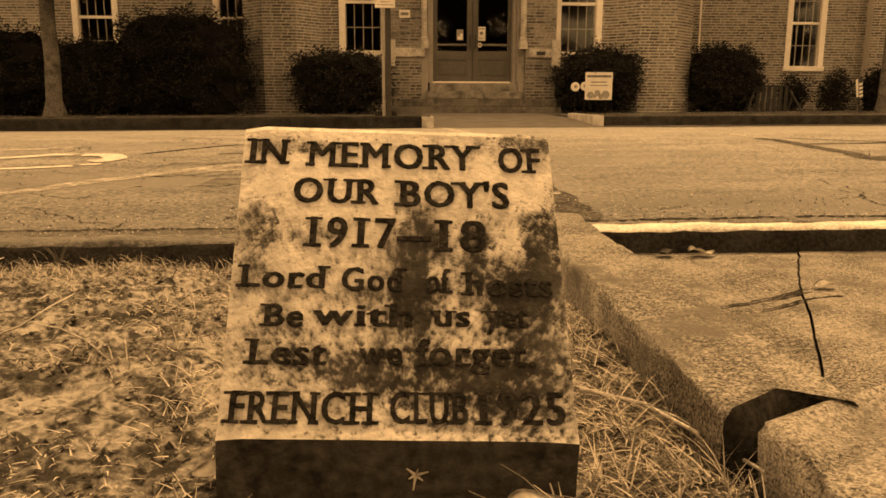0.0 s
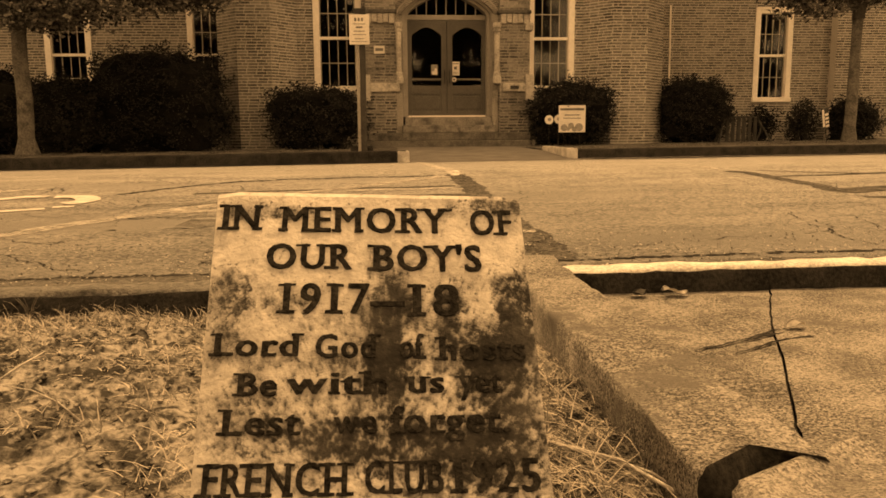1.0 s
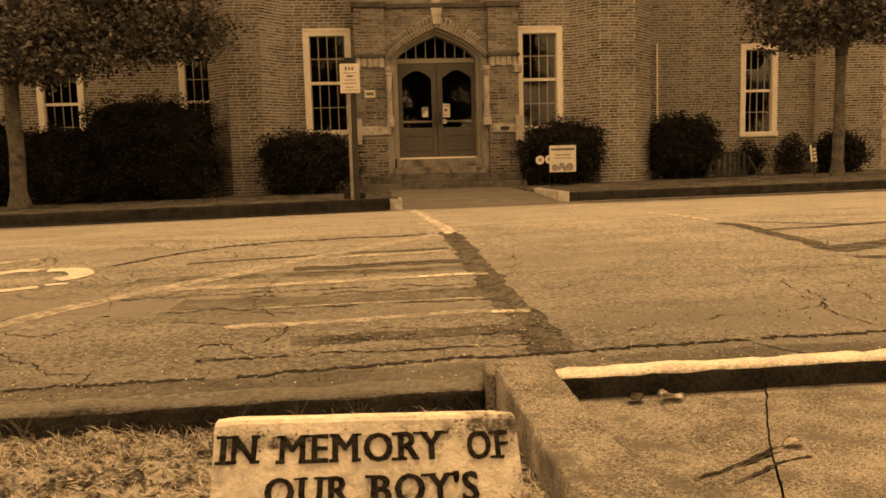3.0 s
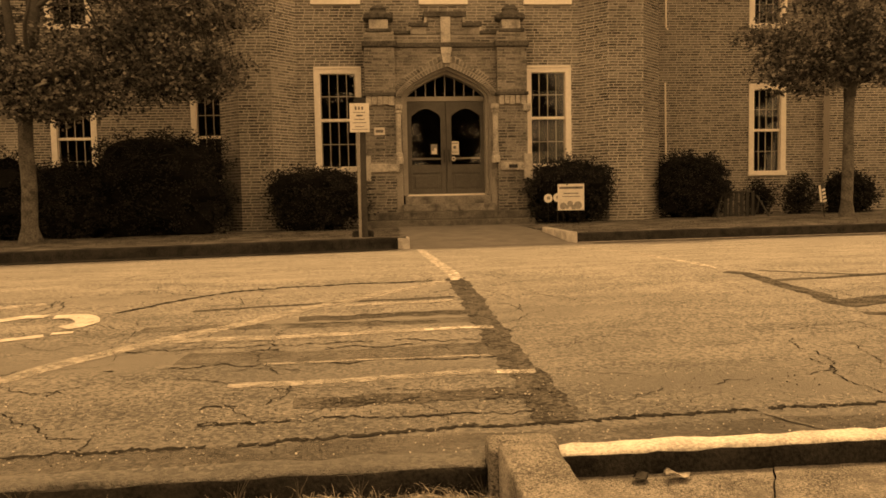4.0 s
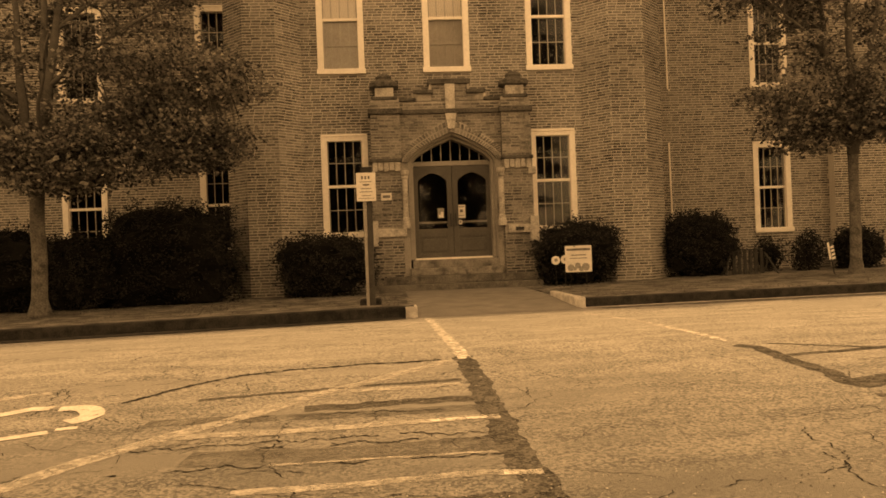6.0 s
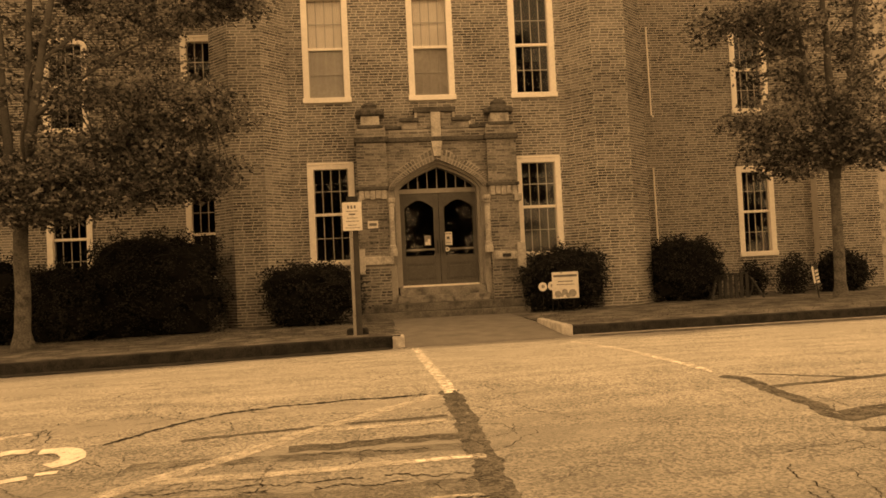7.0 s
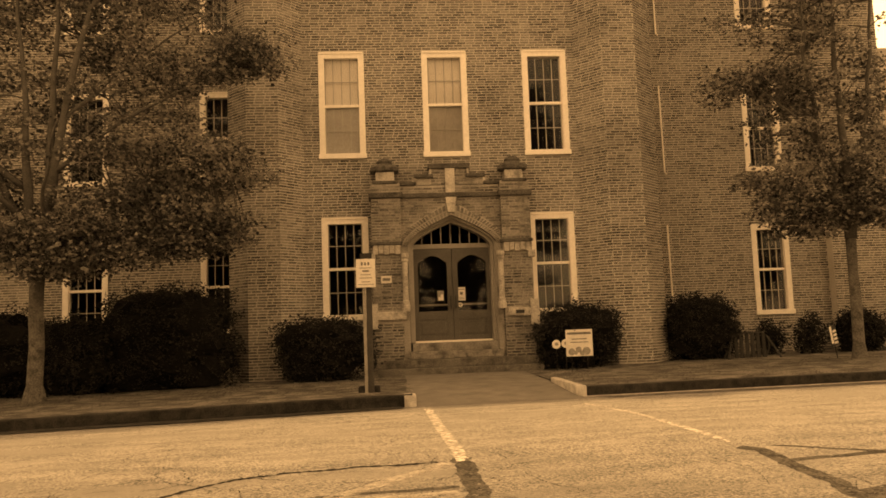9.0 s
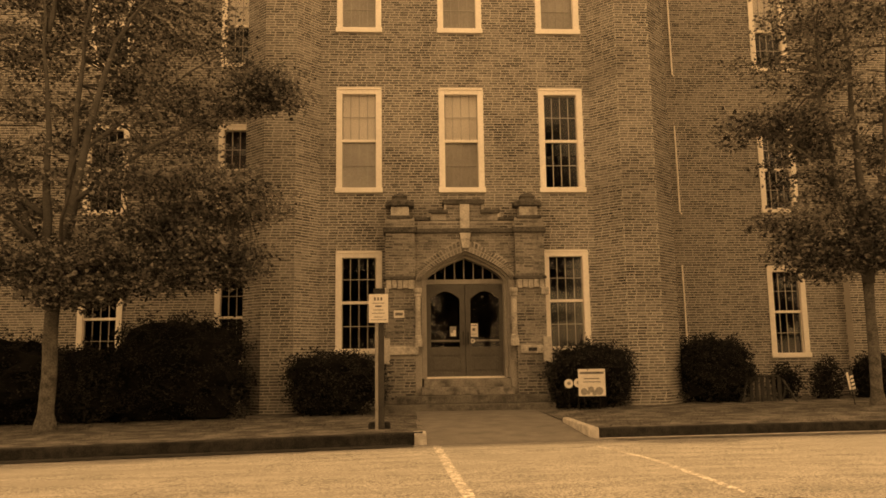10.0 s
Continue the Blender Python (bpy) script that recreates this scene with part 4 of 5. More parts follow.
tagged(part("poster", boxes((1.40, 1.54, DY - 0.007, DY - 0.0045, 1.60, 1.82)), PAPER_GREY), "small grey poster taped to the door glass", "poster")
part("poster_shape", boxes((1.42, 1.53, DY - 0.010, DY - 0.008, 1.61, 1.68), (1.47, 1.53, DY - 0.010, DY - 0.008, 1.68, 1.74)), SIGN_WHITE, bpy.data.objects["poster"])
bm = bmesh.new()
bmesh.ops.create_cone(bm, cap_ends=True, segments=20, radius1=0.05, radius2=0.05, depth=0.003, matrix=pose(1.90, DY - 0.006, 1.50, 90))
tagged(part("sticker", bm, SIGN_WHITE), "round white sticker on the door glass", "sticker")
bm = bmesh.new()
bmesh.ops.create_cone(bm, cap_ends=True, segments=12, radius1=0.022, radius2=0.022, depth=0.003, matrix=pose(1.90, DY - 0.009, 1.50, 90))
part("sticker_mark", bm, SIGN_INK, bpy.data.objects["sticker"])

steps = thing("entrance_steps", "worn stone steps up to the entrance door", "steps", kind="structure")
part("door_sill", boxes((0.80, 2.66, 18.30, 18.86, 0.52, 0.69), bevel=0.012), STEP_STONE, steps, "pale limestone sill")
part("step", boxes((0.74, 2.72, 18.12, 18.80, 0.36, 0.52), bevel=0.02), STEP_STONE, steps, "pale chipped limestone step")
part("step", boxes((0.02, 3.42, 17.84, 18.20, 0.20, 0.36), bevel=0.02), STEP_DARK, steps, "dark worn concrete step")
part("step", boxes((-0.03, 3.46, 17.52, 18.20, -0.05, 0.20), bevel=0.02), STEP_DARK, steps, "dark worn concrete step")

# neighbouring wing beyond the end pier
annex = thing("side_wing", "pale rendered side wing with white corner board", "building", kind="structure")
part("wall", boxes((12.80, 20, 20.6, 21.0, -0.2, 7.9)), STONE_TRIM, annex)
part("corner_board", boxes((12.78, 13.16, 20.5, 20.62, -0.2, 7.95), bevel=0.01), WHITE, annex, "wide white corner board")

# downpipes in the corner of the right tower
for z0, z1 in ((1.24, 3.28), (4.54, 6.76), (8.05, 10.1)):
    p = thing("downpipe", "thin white painted downpipe on the brick wall", "pipe", "downpipes")
    part("pipe", tube(bmesh.new(), [(7.13, 19.93, z1), (7.15, 19.93, z0 + 0.05), (7.19, 19.91, z0)], [0.022, 0.022, 0.022], 8), WHITE, p)
    for z in (z0 + 0.3, z1 - 0.3):
        part("bracket", boxes((7.10, 7.18, 19.95, 19.99, z, z + 0.03)), STEEL, p)


# ---- lettering on the memorial ----
SLANT = math.degrees(math.atan2(0.258, 0.192))


def on_slant(u, v, lift=0.0006):
    a = radians(SLANT)
    return pose(u, 0.006 + v * math.cos(a) - lift * math.sin(a), 0.094 + v * math.sin(a) + lift * math.cos(a), SLANT, 0, 0)


SERIFS = {"I": "c", "1": "c", "N": "lr", "M": "lr", "E": "l", "F": "l", "B": "l", "R": "l", "P": "l", "L": "l", "H": "lr", "D": "l", "U": "tlr", "Y": "tlr", "l": "c", "h": "l", "r": "b", "f": "b", "i": "b", "d": "t", "u": "tlr", "y": "tlr"}


def cut_letters(words, u, v, wid, hgt):
    """One cut letter after another along a line, each with short serifs on its stems."""
    cu = bpy.data.curves.new("tmp", "FONT")
    cu.extrude, cu.offset, cu.resolution_u = 0.004, 0.009, 3
    tmp = new("tmp", cu)

    def measure_text(body):
        cu.body = body
        bpy.context.view_layer.update()
        return [p[0] for p in tmp.bound_box]

    bearing = min(measure_text("|"))
    start = min(measure_text(words))
    full = max(measure_text(words)) - start
    edges = [max(measure_text(words[:k] + "|")) - max(measure_text("|")) + 0 for k in range(len(words) + 1)]
    sx, sy = wid / full, hgt / 0.71
    for k, ch in enumerate(words):
        if ch == " ":
            continue
        cu.body, cu.offset = ch, (0.0 if ch in "MNWw" else 0.004)
        bpy.context.view_layer.update()
        me = bpy.data.meshes.new_from_object(tmp.evaluated_get(bpy.context.evaluated_depsgraph_get()))
        bm = bmesh.new()
        bm.from_mesh(me)
        bpy.data.meshes.remove(me)
        bm.faces.ensure_lookup_table(), bm.edges.ensure_lookup_table(), bm.verts.ensure_lookup_table()
        count, edge_count, vert_count = len(bm.faces), len(bm.edges), len(bm.verts)
        for shift in (-0.027, 0.027):          # heavy stems, fine hairlines
            for q in bmesh.ops.duplicate(bm, geom=bm.faces[:count] + bm.edges[:edge_count] + bm.verts[:vert_count])["geom"]:
                if isinstance(q, bmesh.types.BMVert):
                    q.co.x += shift
                    q.co.z += 0.0008 + shift * 0.02
        for q in bm.verts:
            q.co = Vector(((q.co.x + edges[k] - start) * sx - wid / 2, q.co.y * sy, q.co.z * 0.2))
        lo, hi = min(q.co.x for q in bm.verts), max(q.co.x for q in bm.verts)
        for q in bm.verts:
            q.co.x = (lo + hi) / 2 + (q.co.x - (lo + hi) / 2) * 0.9
        lo, hi = min(q.co.x for q in bm.verts), max(q.co.x for q in bm.verts)
        if ch in SERIFS:
            w, s, th = hi - lo, hgt * (0.16 if ch in "MN" else 0.26), hgt * 0.09
            tall = hgt * (0.70 if ch in "ruwyn" else 0.96)
            left, right, mid = lo + 0.05 * hgt, hi - 0.05 * hgt, (lo + hi) / 2
            for fx in {"c": (mid,), "l": (left,), "lr": (left, right), "t": (right,), "tlr": (left, right), "b": (mid,)}[SERIFS[ch]]:
                if SERIFS[ch] not in ("t", "tlr"):
                    box(bm, fx - s, fx + s, -0.0006, th, 0.0, 0.0008)
                if SERIFS[ch] != "b":
                    box(bm, fx - s, fx + s, tall - th, tall, 0.0, 0.0008)
        for q in bm.verts:
            q.co.x += 0.0011 * noise.noise(q.co * 250)
            q.co.y += 0.0011 * noise.noise(q.co * 250 + Vector((9, 0, 0)))
        ob = part("letter", bm, LETTER, memorial)
        ob.matrix_local = on_slant(u, v)
    bpy.data.objects.remove(tmp)


for row in INSCRIPTION:
    cut_letters(*row)
bm = bmesh.new()
for a, L in ((20, 0.012), (75, 0.007), (140, 0.011), (205, 0.007), (262, 0.014), (325, 0.008)):
    tube(bm, [(0.015, -0.003, 0.056), (0.015 + L * math.cos(radians(a)), -0.004, 0.056 + L * math.sin(radians(a)))], [0.0018, 0.0006], 5)
part("dry_leaf_scrap", bm, STRAW, memorial, "dry star-shaped leaf scrap stuck to the nosing")


# ---- leaves and plants ----
def leaf_cloud(name, centres, per, spread, size, mat, parent, seed, flat=0.6, label=""):
    """Many small folded leaves in clumps round the centres."""
    rng = np.random.default_rng(seed)
    c = np.repeat(np.array(centres), per, axis=0)
    n = len(c)
    d = rng.normal(size=(n, 3))
    d /= np.linalg.norm(d, axis=1)[:, None]
    p = c + d * (rng.random((n, 1)) ** 0.5) * spread * np.array([1, 1, flat])
    a = rng.normal(size=(n, 3)) * np.array([1, 1, 0.45])
    a /= np.linalg.norm(a, axis=1)[:, None]
    b = np.cross(a, rng.normal(size=(n, 3)))
    b /= np.linalg.norm(b, axis=1)[:, None]
    k = np.cross(a, b)
    s = size * rng.uniform(0.6, 1.25, (n, 1))
    v = np.stack([p, p + a * s * 0.55 + b * s * 0.38 + k * s * 0.1, p + a * s * 1.15 - k * s * 0.12, p + a * s * 0.55 - b * s * 0.38 + k * s * 0.1], axis=1).reshape(-1, 3)
    i = np.arange(n) * 4
    f = np.concatenate([np.stack([i, i + 1, i + 2], 1), np.stack([i, i + 2, i + 3], 1)])
    ob = raw(name, v.tolist(), f.tolist(), mat, parent, label)
    return ob


def tree(at, stems, limbs, crown, clumps, per, label, seed, spread=0.42, size=0.085, trunk_r=0.128, fork=2.1, top=11.5, grown=1.0):
    t = thing("tree", label, "tree", "street trees", at=pose(*at) @ Matrix.Scale(grown, 4))
    rng = random.Random(seed)
    bm = bmesh.new()
    tube(bm, [(0, 0, -0.15), (0, 0, 0.06), (0.0, 0, 0.25), (0.015, 0.01, 0.9), (0.0, 0, 1.5), (0.02, 0, fork)], [trunk_r * 1.9, trunk_r * 1.45, trunk_r * 1.12, trunk_r, trunk_r * 0.95, trunk_r * 1.0], 14)
    for v in bm.verts:
        v.co += Vector((noise.noise(v.co * 3), noise.noise(v.co * 3 + Vector((9, 0, 0))), 0)) * 0.02
    part("trunk", bm, BARK, t, smooth=True)
    nodes = []
    for pts, r in stems + limbs:
        pts = [Vector(p) for p in pts]
        fine = []
        for p, q in zip(pts, pts[1:]):
            for k in range(5):
                w = p.lerp(q, k / 5)
                fine.append(w + Vector((noise.noise(w * 1.7), noise.noise(w * 1.7 + Vector((5, 0, 0))), 0)) * 0.07)
        fine.append(pts[-1])
        rad = [r * (1 - 0.85 * k / (len(fine) - 1)) for k in range(len(fine))]
        part("limb", tube(bmesh.new(), fine, rad, 8), BARK_DARK, t, smooth=True)
        nodes += list(zip(fine[2:], rad[2:]))
    centres = []
    while len(centres) < clumps:
        cx, cy, cz, rx, ry, rz = rng.choice(crown)
        d = Vector((rng.gauss(0, 1), rng.gauss(0, 1), rng.gauss(0, 1))).normalized() * (rng.random() ** 0.45)
        p = Vector((cx + d.x * rx, cy + d.y * ry, cz + d.z * rz))
        if p.z < top and noise.noise(p + Vector((seed, 0, 0))) > -0.15:
            centres.append(p)
    bm = bmesh.new()
    for p in centres:
        q, r = min(nodes, key=lambda e: (e[0] - p).length + max(0, e[0].z - p.z) * 0.8)
        mid = q.lerp(p, 0.5) + Vector((0, 0, 0.12))
        tube(bm, [q, mid, p], [min(r * 0.55, 0.02), 0.011, 0.004], 4)
    tw = part("branchwork", bm, BARK_DARK, t)
    tw["kind"] = "stuff"
    cr = leaf_cloud("crown", [tuple(p) for p in centres], per, spread, size, LEAF, t, seed, 0.36)
    cr["kind"] = "stuff"
    return t


tree((-5.64, 15.2, 0.06),
     [([(0, 0, 2.0), (-0.15, 0, 3.2), (-0.25, 0, 5.0), (-0.5, 0.1, 7.8)], 0.12), ([(0.03, 0, 2.0), (0.2, 0.05, 3.3), (0.22, 0.1, 5.5), (0.35, 0.1, 8.0)], 0.12), ([(0.2, 0.05, 3.2), (0.45, 0, 5.0), (0.85, 0, 6.8), (1.5, 0.2, 7.9)], 0.09), ([(-0.1, 0, 2.4), (-0.9, 0.2, 4.3), (-1.9, 0.3, 6.8)], 0.09)],
     [([(0.1, 0, 2.3), (0.9, -0.3, 3.2), (2.2, -0.5, 3.7), (3.6, -0.6, 3.9)], 0.06), ([(0, 0, 2.5), (-1.3, -0.3, 3.4), (-2.8, -0.3, 4.0)], 0.06), ([(0.22, 0, 3.8), (1.4, 0.1, 4.8), (3.0, 0.3, 5.7)], 0.05), ([(0.1, 0, 2.4), (0.5, -0.9, 3.4), (1.0, -1.7, 4.3)], 0.05), ([(0.4, 0, 4.8), (1.6, 0.3, 6.0), (3.0, 0.3, 6.9)], 0.045), ([(-0.2, 0, 3.6), (-1.8, 0.3, 4.9), (-3.6, 0.4, 6.0)], 0.06), ([(-0.4, 0.1, 7.0), (-0.2, 0.4, 8.8), (0.2, 0.5, 10.4)], 0.05), ([(-0.2, 0, 3.0), (-0.9, -1.0, 4.0), (-1.5, -1.6, 5.0)], 0.05)],
     [*[(0.2, 0.9, 5.8, 3.1, 1.6, 2.9)] * 4, *[(0.3, 1.1, 7.6, 2.8, 1.3, 1.7)] * 2, (0.1, 0, 4.0, 2.7, 1.9, 1.0), (2.2, -0.3, 3.9, 1.5, 1.0, 0.6), (1.9, 0.6, 5.9, 1.9, 1.0, 0.9), (-1.8, 0, 4.2, 1.8, 1.4, 1.1), (0.3, 1.1, 7.8, 2.6, 1.3, 1.7), (0.8, -0.3, 3.0, 1.5, 1.0, 0.6), (3.1, -0.5, 3.8, 0.9, 0.7, 0.5), (2.2, -0.4, 3.3, 1.0, 0.8, 0.4), (0.6, -0.4, 2.6, 0.9, 0.8, 0.35), (-1.2, 0, 3.0, 1.6, 1.2, 0.7), *[(1.0, -0.2, 2.35, 1.4, 0.9, 0.4), (2.7, -0.4, 2.75, 1.0, 0.7, 0.42), (-1.6, -0.2, 2.6, 1.6, 0.9, 0.5)] * 2, (3.4, 0.3, 6.0, 0.9, 0.6, 0.5), *[(0.1, 0.5, 9.2, 2.7, 2.0, 2.2), (-3.0, 0.4, 5.6, 2.2, 1.8, 2.6)] * 4],
     1060, 74, "street tree with spreading leafy crown and pale grey trunk", 5, spread=0.50, size=0.076, trunk_r=0.12, fork=2.1)
tree((9.5, 16.35, 0.10),
     [([(0, 0, 2.0), (0.05, 0, 3.2), (0.0, 0, 5.0), (0.1, 0.1, 7.9)], 0.10), ([(0.03, 0, 2.1), (0.35, 0.05, 3.3), (0.7, 0.1, 5.2), (0.9, 0.1, 7.6)], 0.07), ([(0.0, 0, 2.2), (-0.3, 0.05, 3.4), (-0.55, 0, 5.2), (-0.5, 0, 7.2)], 0.07)],
     [([(0, 0, 2.15), (-0.5, -0.1, 2.6), (-1.2, -0.2, 2.9), (-1.9, -0.2, 3.1)], 0.05), ([(0, 0, 2.15), (0.8, -0.1, 2.6), (1.9, -0.2, 3.0)], 0.05), ([(0, 0, 3.0), (-0.8, -0.3, 3.9), (-1.6, -0.4, 4.5)], 0.04), ([(0, 0, 3.2), (0.9, -0.5, 4.1), (1.8, -0.6, 4.8)], 0.04)],
     [*[(0.1, 0.6, 5.2, 1.6, 1.2, 3.0)] * 4, (0.2, 0.8, 7.2, 1.5, 1.0, 1.7), (-0.6, -0.1, 3.2, 1.3, 1.0, 0.75), (0.9, 0, 3.4, 1.3, 1.0, 0.9), (-0.9, 0, 4.4, 1.1, 0.9, 0.8), (0.2, 0.8, 7.2, 1.5, 1.0, 1.7), (-0.6, 0, 5.9, 1.3, 1.0, 0.8), (-1.6, 0, 4.6, 0.7, 0.5, 0.35), (-0.9, 0, 2.9, 0.9, 0.8, 0.45), (0.9, 0, 2.8, 1.0, 0.8, 0.4), *[(-0.75, -0.1, 2.4, 1.0, 0.7, 0.38), (0.5, -0.3, 2.5, 1.0, 0.7, 0.4)] * 2, *[(0.2, 0.5, 8.3, 1.3, 1.1, 1.5)] * 3],
     420, 72, "young street tree with dense leafy crown and slim grey trunk", 9, spread=0.40, size=0.07, trunk_r=0.085, fork=2.15, grown=1.19)


# trees across the ground behind the camera, mirrored in the door and window glass
rng = random.Random(41)
for i in range(13):
    x = -26 + 4.6 * i + rng.uniform(-2, 2)
    hgt = rng.uniform(0.85, 1.2) * (2.3 if 5 < x < 17 else 1.3)
    t = thing("tree", "broad dark tree across the ground, mirrored in the glass", "tree", "trees opposite the school", at=pose(x, -14 + rng.uniform(-3, 3), -0.3))
    part("trunk", tube(bmesh.new(), [(0, 0, 0), (0, 0, 1.5), (0.1, 0, 4.0), (0.1, 0, 7.0)], [0.3, 0.22, 0.18, 0.06], 9), BARK, t)
    cc = []
    for k in range(130):
        d = Vector((rng.gauss(0, 1), rng.gauss(0, 1), rng.gauss(0, 1))).normalized() * rng.random() ** 0.4
        cc.append((d.x * 3.4, d.y * 2.6, (4.6 + d.z * 3.6) * hgt))
    cr = leaf_cloud("crown", cc, 56, 0.9, 0.36, SHRUB_LEAF, t, 500 + i, 0.7)
    cr["kind"] = "stuff"


def shrub(x0, x1, y, depth, z0, z1, label, seed, boxy=2.6, n=5200, size=0.05, sparse=False):
    cx, rx, h = (x0 + x1) / 2, (x1 - x0) / 2, z1 - z0
    t = thing("shrub", label, "shrub", "shrubs before the school", at=pose(cx, y, z0))
    rng = random.Random(seed)
    pts = []
    while len(pts) < n // 12:
        d = Vector((rng.gauss(0, 1), rng.gauss(0, 1), rng.gauss(0, 1))).normalized()
        k = (abs(d.x) ** boxy + abs(d.y) ** boxy + abs(d.z) ** boxy) ** (-1 / boxy)
        rr = k * (1 + 0.26 * noise.noise(d * 2.3 + Vector((seed, 0, 0))) + 0.16 * noise.noise(d * 6)) * (rng.uniform(0.35, 1.0) if sparse else rng.uniform(0.86, 1.06))
        p = Vector((d.x * rr * rx, d.y * rr * depth, h * 0.5 + d.z * rr * h * 0.5))
        if p.z > 0.02:
            pts.append(tuple(p))
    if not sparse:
        # near-black solid added in place of the shade deep in the foliage
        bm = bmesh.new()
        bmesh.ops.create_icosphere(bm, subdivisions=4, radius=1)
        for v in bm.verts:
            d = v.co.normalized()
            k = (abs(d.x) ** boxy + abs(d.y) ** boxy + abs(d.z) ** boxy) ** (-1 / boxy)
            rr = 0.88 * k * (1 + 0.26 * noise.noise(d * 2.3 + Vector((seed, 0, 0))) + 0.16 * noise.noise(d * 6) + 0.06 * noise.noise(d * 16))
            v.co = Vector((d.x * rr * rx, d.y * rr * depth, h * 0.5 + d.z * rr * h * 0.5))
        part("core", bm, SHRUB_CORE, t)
    bm = bmesh.new()
    for k in range(9):
        a = rng.uniform(0, 6.28)
        tube(bm, [(0.1 * math.cos(a), 0.1 * math.sin(a), -0.1), (0.3 * rx * math.cos(a), 0.3 * depth * math.sin(a), h * 0.45), (0.75 * rx * math.cos(a), 0.6 * depth * math.sin(a), h * 0.85)], [0.018, 0.012, 0.004], 5)
    st = part("stems", bm, BARK_DARK, t)
    st["kind"] = "stuff"
    f = leaf_cloud("foliage", pts, 16, 0.15, size, SHRUB_LEAF, t, seed, 0.9)
    f["kind"] = "stuff"
    return t


shrub(-1.93, -0.10, 17.55, 0.62, 0.02, 1.28, "clipped round dark evergreen shrub beside the entrance", 31, 2.7)
shrub(3.42, 5.07, 17.75, 0.62, 0.05, 1.36, "clipped round dark evergreen shrub beside the entrance", 32, 2.7)
shrub(-5.35, -2.82, 17.5, 1.0, -0.05, 1.88, "large loose dark evergreen shrub by the tower", 33, 4.2, 9000)
shrub(-8.6, -5.95, 17.3, 1.0, -0.1, 1.62, "large loose dark evergreen shrub by the wall", 34, 2.5, 8000)
shrub(-6.4, -4.7, 17.1, 0.8, -0.1, 1.40, "dark evergreen shrub between larger shrubs", 35, 2.4, 5000)
shrub(6.40, 8.10, 18.7, 0.7, 0.03, 1.52, "loose dark evergreen shrub beside the tower", 36, 2.3, 6000)
shrub(8.70, 9.50, 19.2, 0.35, 0.03, 0.95, "small thin shrub under a window", 37, 2.0, 1800, sparse=True)
shrub(9.50, 10.22, 18.8, 0.35, 0.03, 1.02, "small bare-stemmed shrub by the wall", 38, 2.0, 2200, sparse=True)
shrub(10.60, 11.7, 18.9, 0.45, 0.0, 1.08, "small dark shrub by the pier", 39, 2.3, 3000)

# ---- signs and small outdoor things ----
sp = thing("street_sign", "white notice sign on a weathered steel post", "sign", at=pose(-0.035, 13.7, 0.03))
part("post", boxes((-0.055, -0.008, -0.03, 0.03, -0.2, 2.18), bevel=0.006), STEEL, sp)
part("back_post", boxes((-0.004, 0.085, -0.012, 0.07, -0.2, 1.75), bevel=0.006), POST_DARK, sp, "dark timber post")
part("plate", boxes((-0.15, 0.15, -0.045, -0.038, 1.66, 2.10), bevel=0.003), SIGN_WHITE, sp, "white sign plate")
part("top_clamp", boxes((-0.08, 0.10, -0.05, 0.03, 2.11, 2.19), bevel=0.004), IRON, sp)
for x0, x1, z0, z1 in ((-0.07, -0.04, 2.0, 2.05), (-0.02, 0.01, 2.0, 2.05), (0.03, 0.06, 2.0, 2.05), (-0.09, 0.09, 1.955, 1.965), (-0.05, 0.05, 1.90, 1.925), (-0.08, 0.08, 1.85, 1.86), (-0.10, 0.10, 1.80, 1.81), (-0.07, 0.07, 1.74, 1.75), (-0.12, 0.12, 1.70, 1.708)):
    part("print_bar", boxes((x0, x1, -0.048, -0.0455, z0, z1)), SIGN_INK, sp)
bm = boxes((-0.20, 0.14, 13.76, 13.98, 0.0, 0.17), bevel=0.04)
tagged(part("kerb_stone", bm, CONCRETE_DIRT_SHADE), "rough dark concrete block at the foot of the sign post", "block")

yard = thing("yard_sign", "square white printed yard sign on wire legs before a shrub", "sign", at=pose(4.08, 16.98, 0.08))
part("board", boxes((-0.27, 0.27, -0.005, 0.005, 0.27, 0.80)), SIGN_WHITE, yard)
for x in (-0.16, 0.16):
    part("leg", tube(bmesh.new(), [(x, 0.008, -0.1), (x, 0.008, 0.6)], [0.004, 0.004], 6), IRON, yard)
for x0, x1, z0, z1 in ((-0.24, 0.24, 0.70, 0.745), (-0.15, 0.15, 0.60, 0.62), (-0.18, 0.18, 0.54, 0.555)):
    part("print_bar", boxes((x0, x1, -0.009, -0.006, z0, z1)), SIGN_INK, yard)
for x, z, r in ((-0.16, 0.36, 0.07), (-0.02, 0.40, 0.06), (0.14, 0.37, 0.08), (0.05, 0.33, 0.05), (-0.08, 0.34, 0.04)):
    bm = bmesh.new()
    bmesh.ops.create_cone(bm, cap_ends=True, segments=14, radius1=r, radius2=r, depth=0.002, matrix=pose(x, -0.007 - r * 0.01, z, 90))
    part("printed_shape", bm, PAPER_GREY, yard)
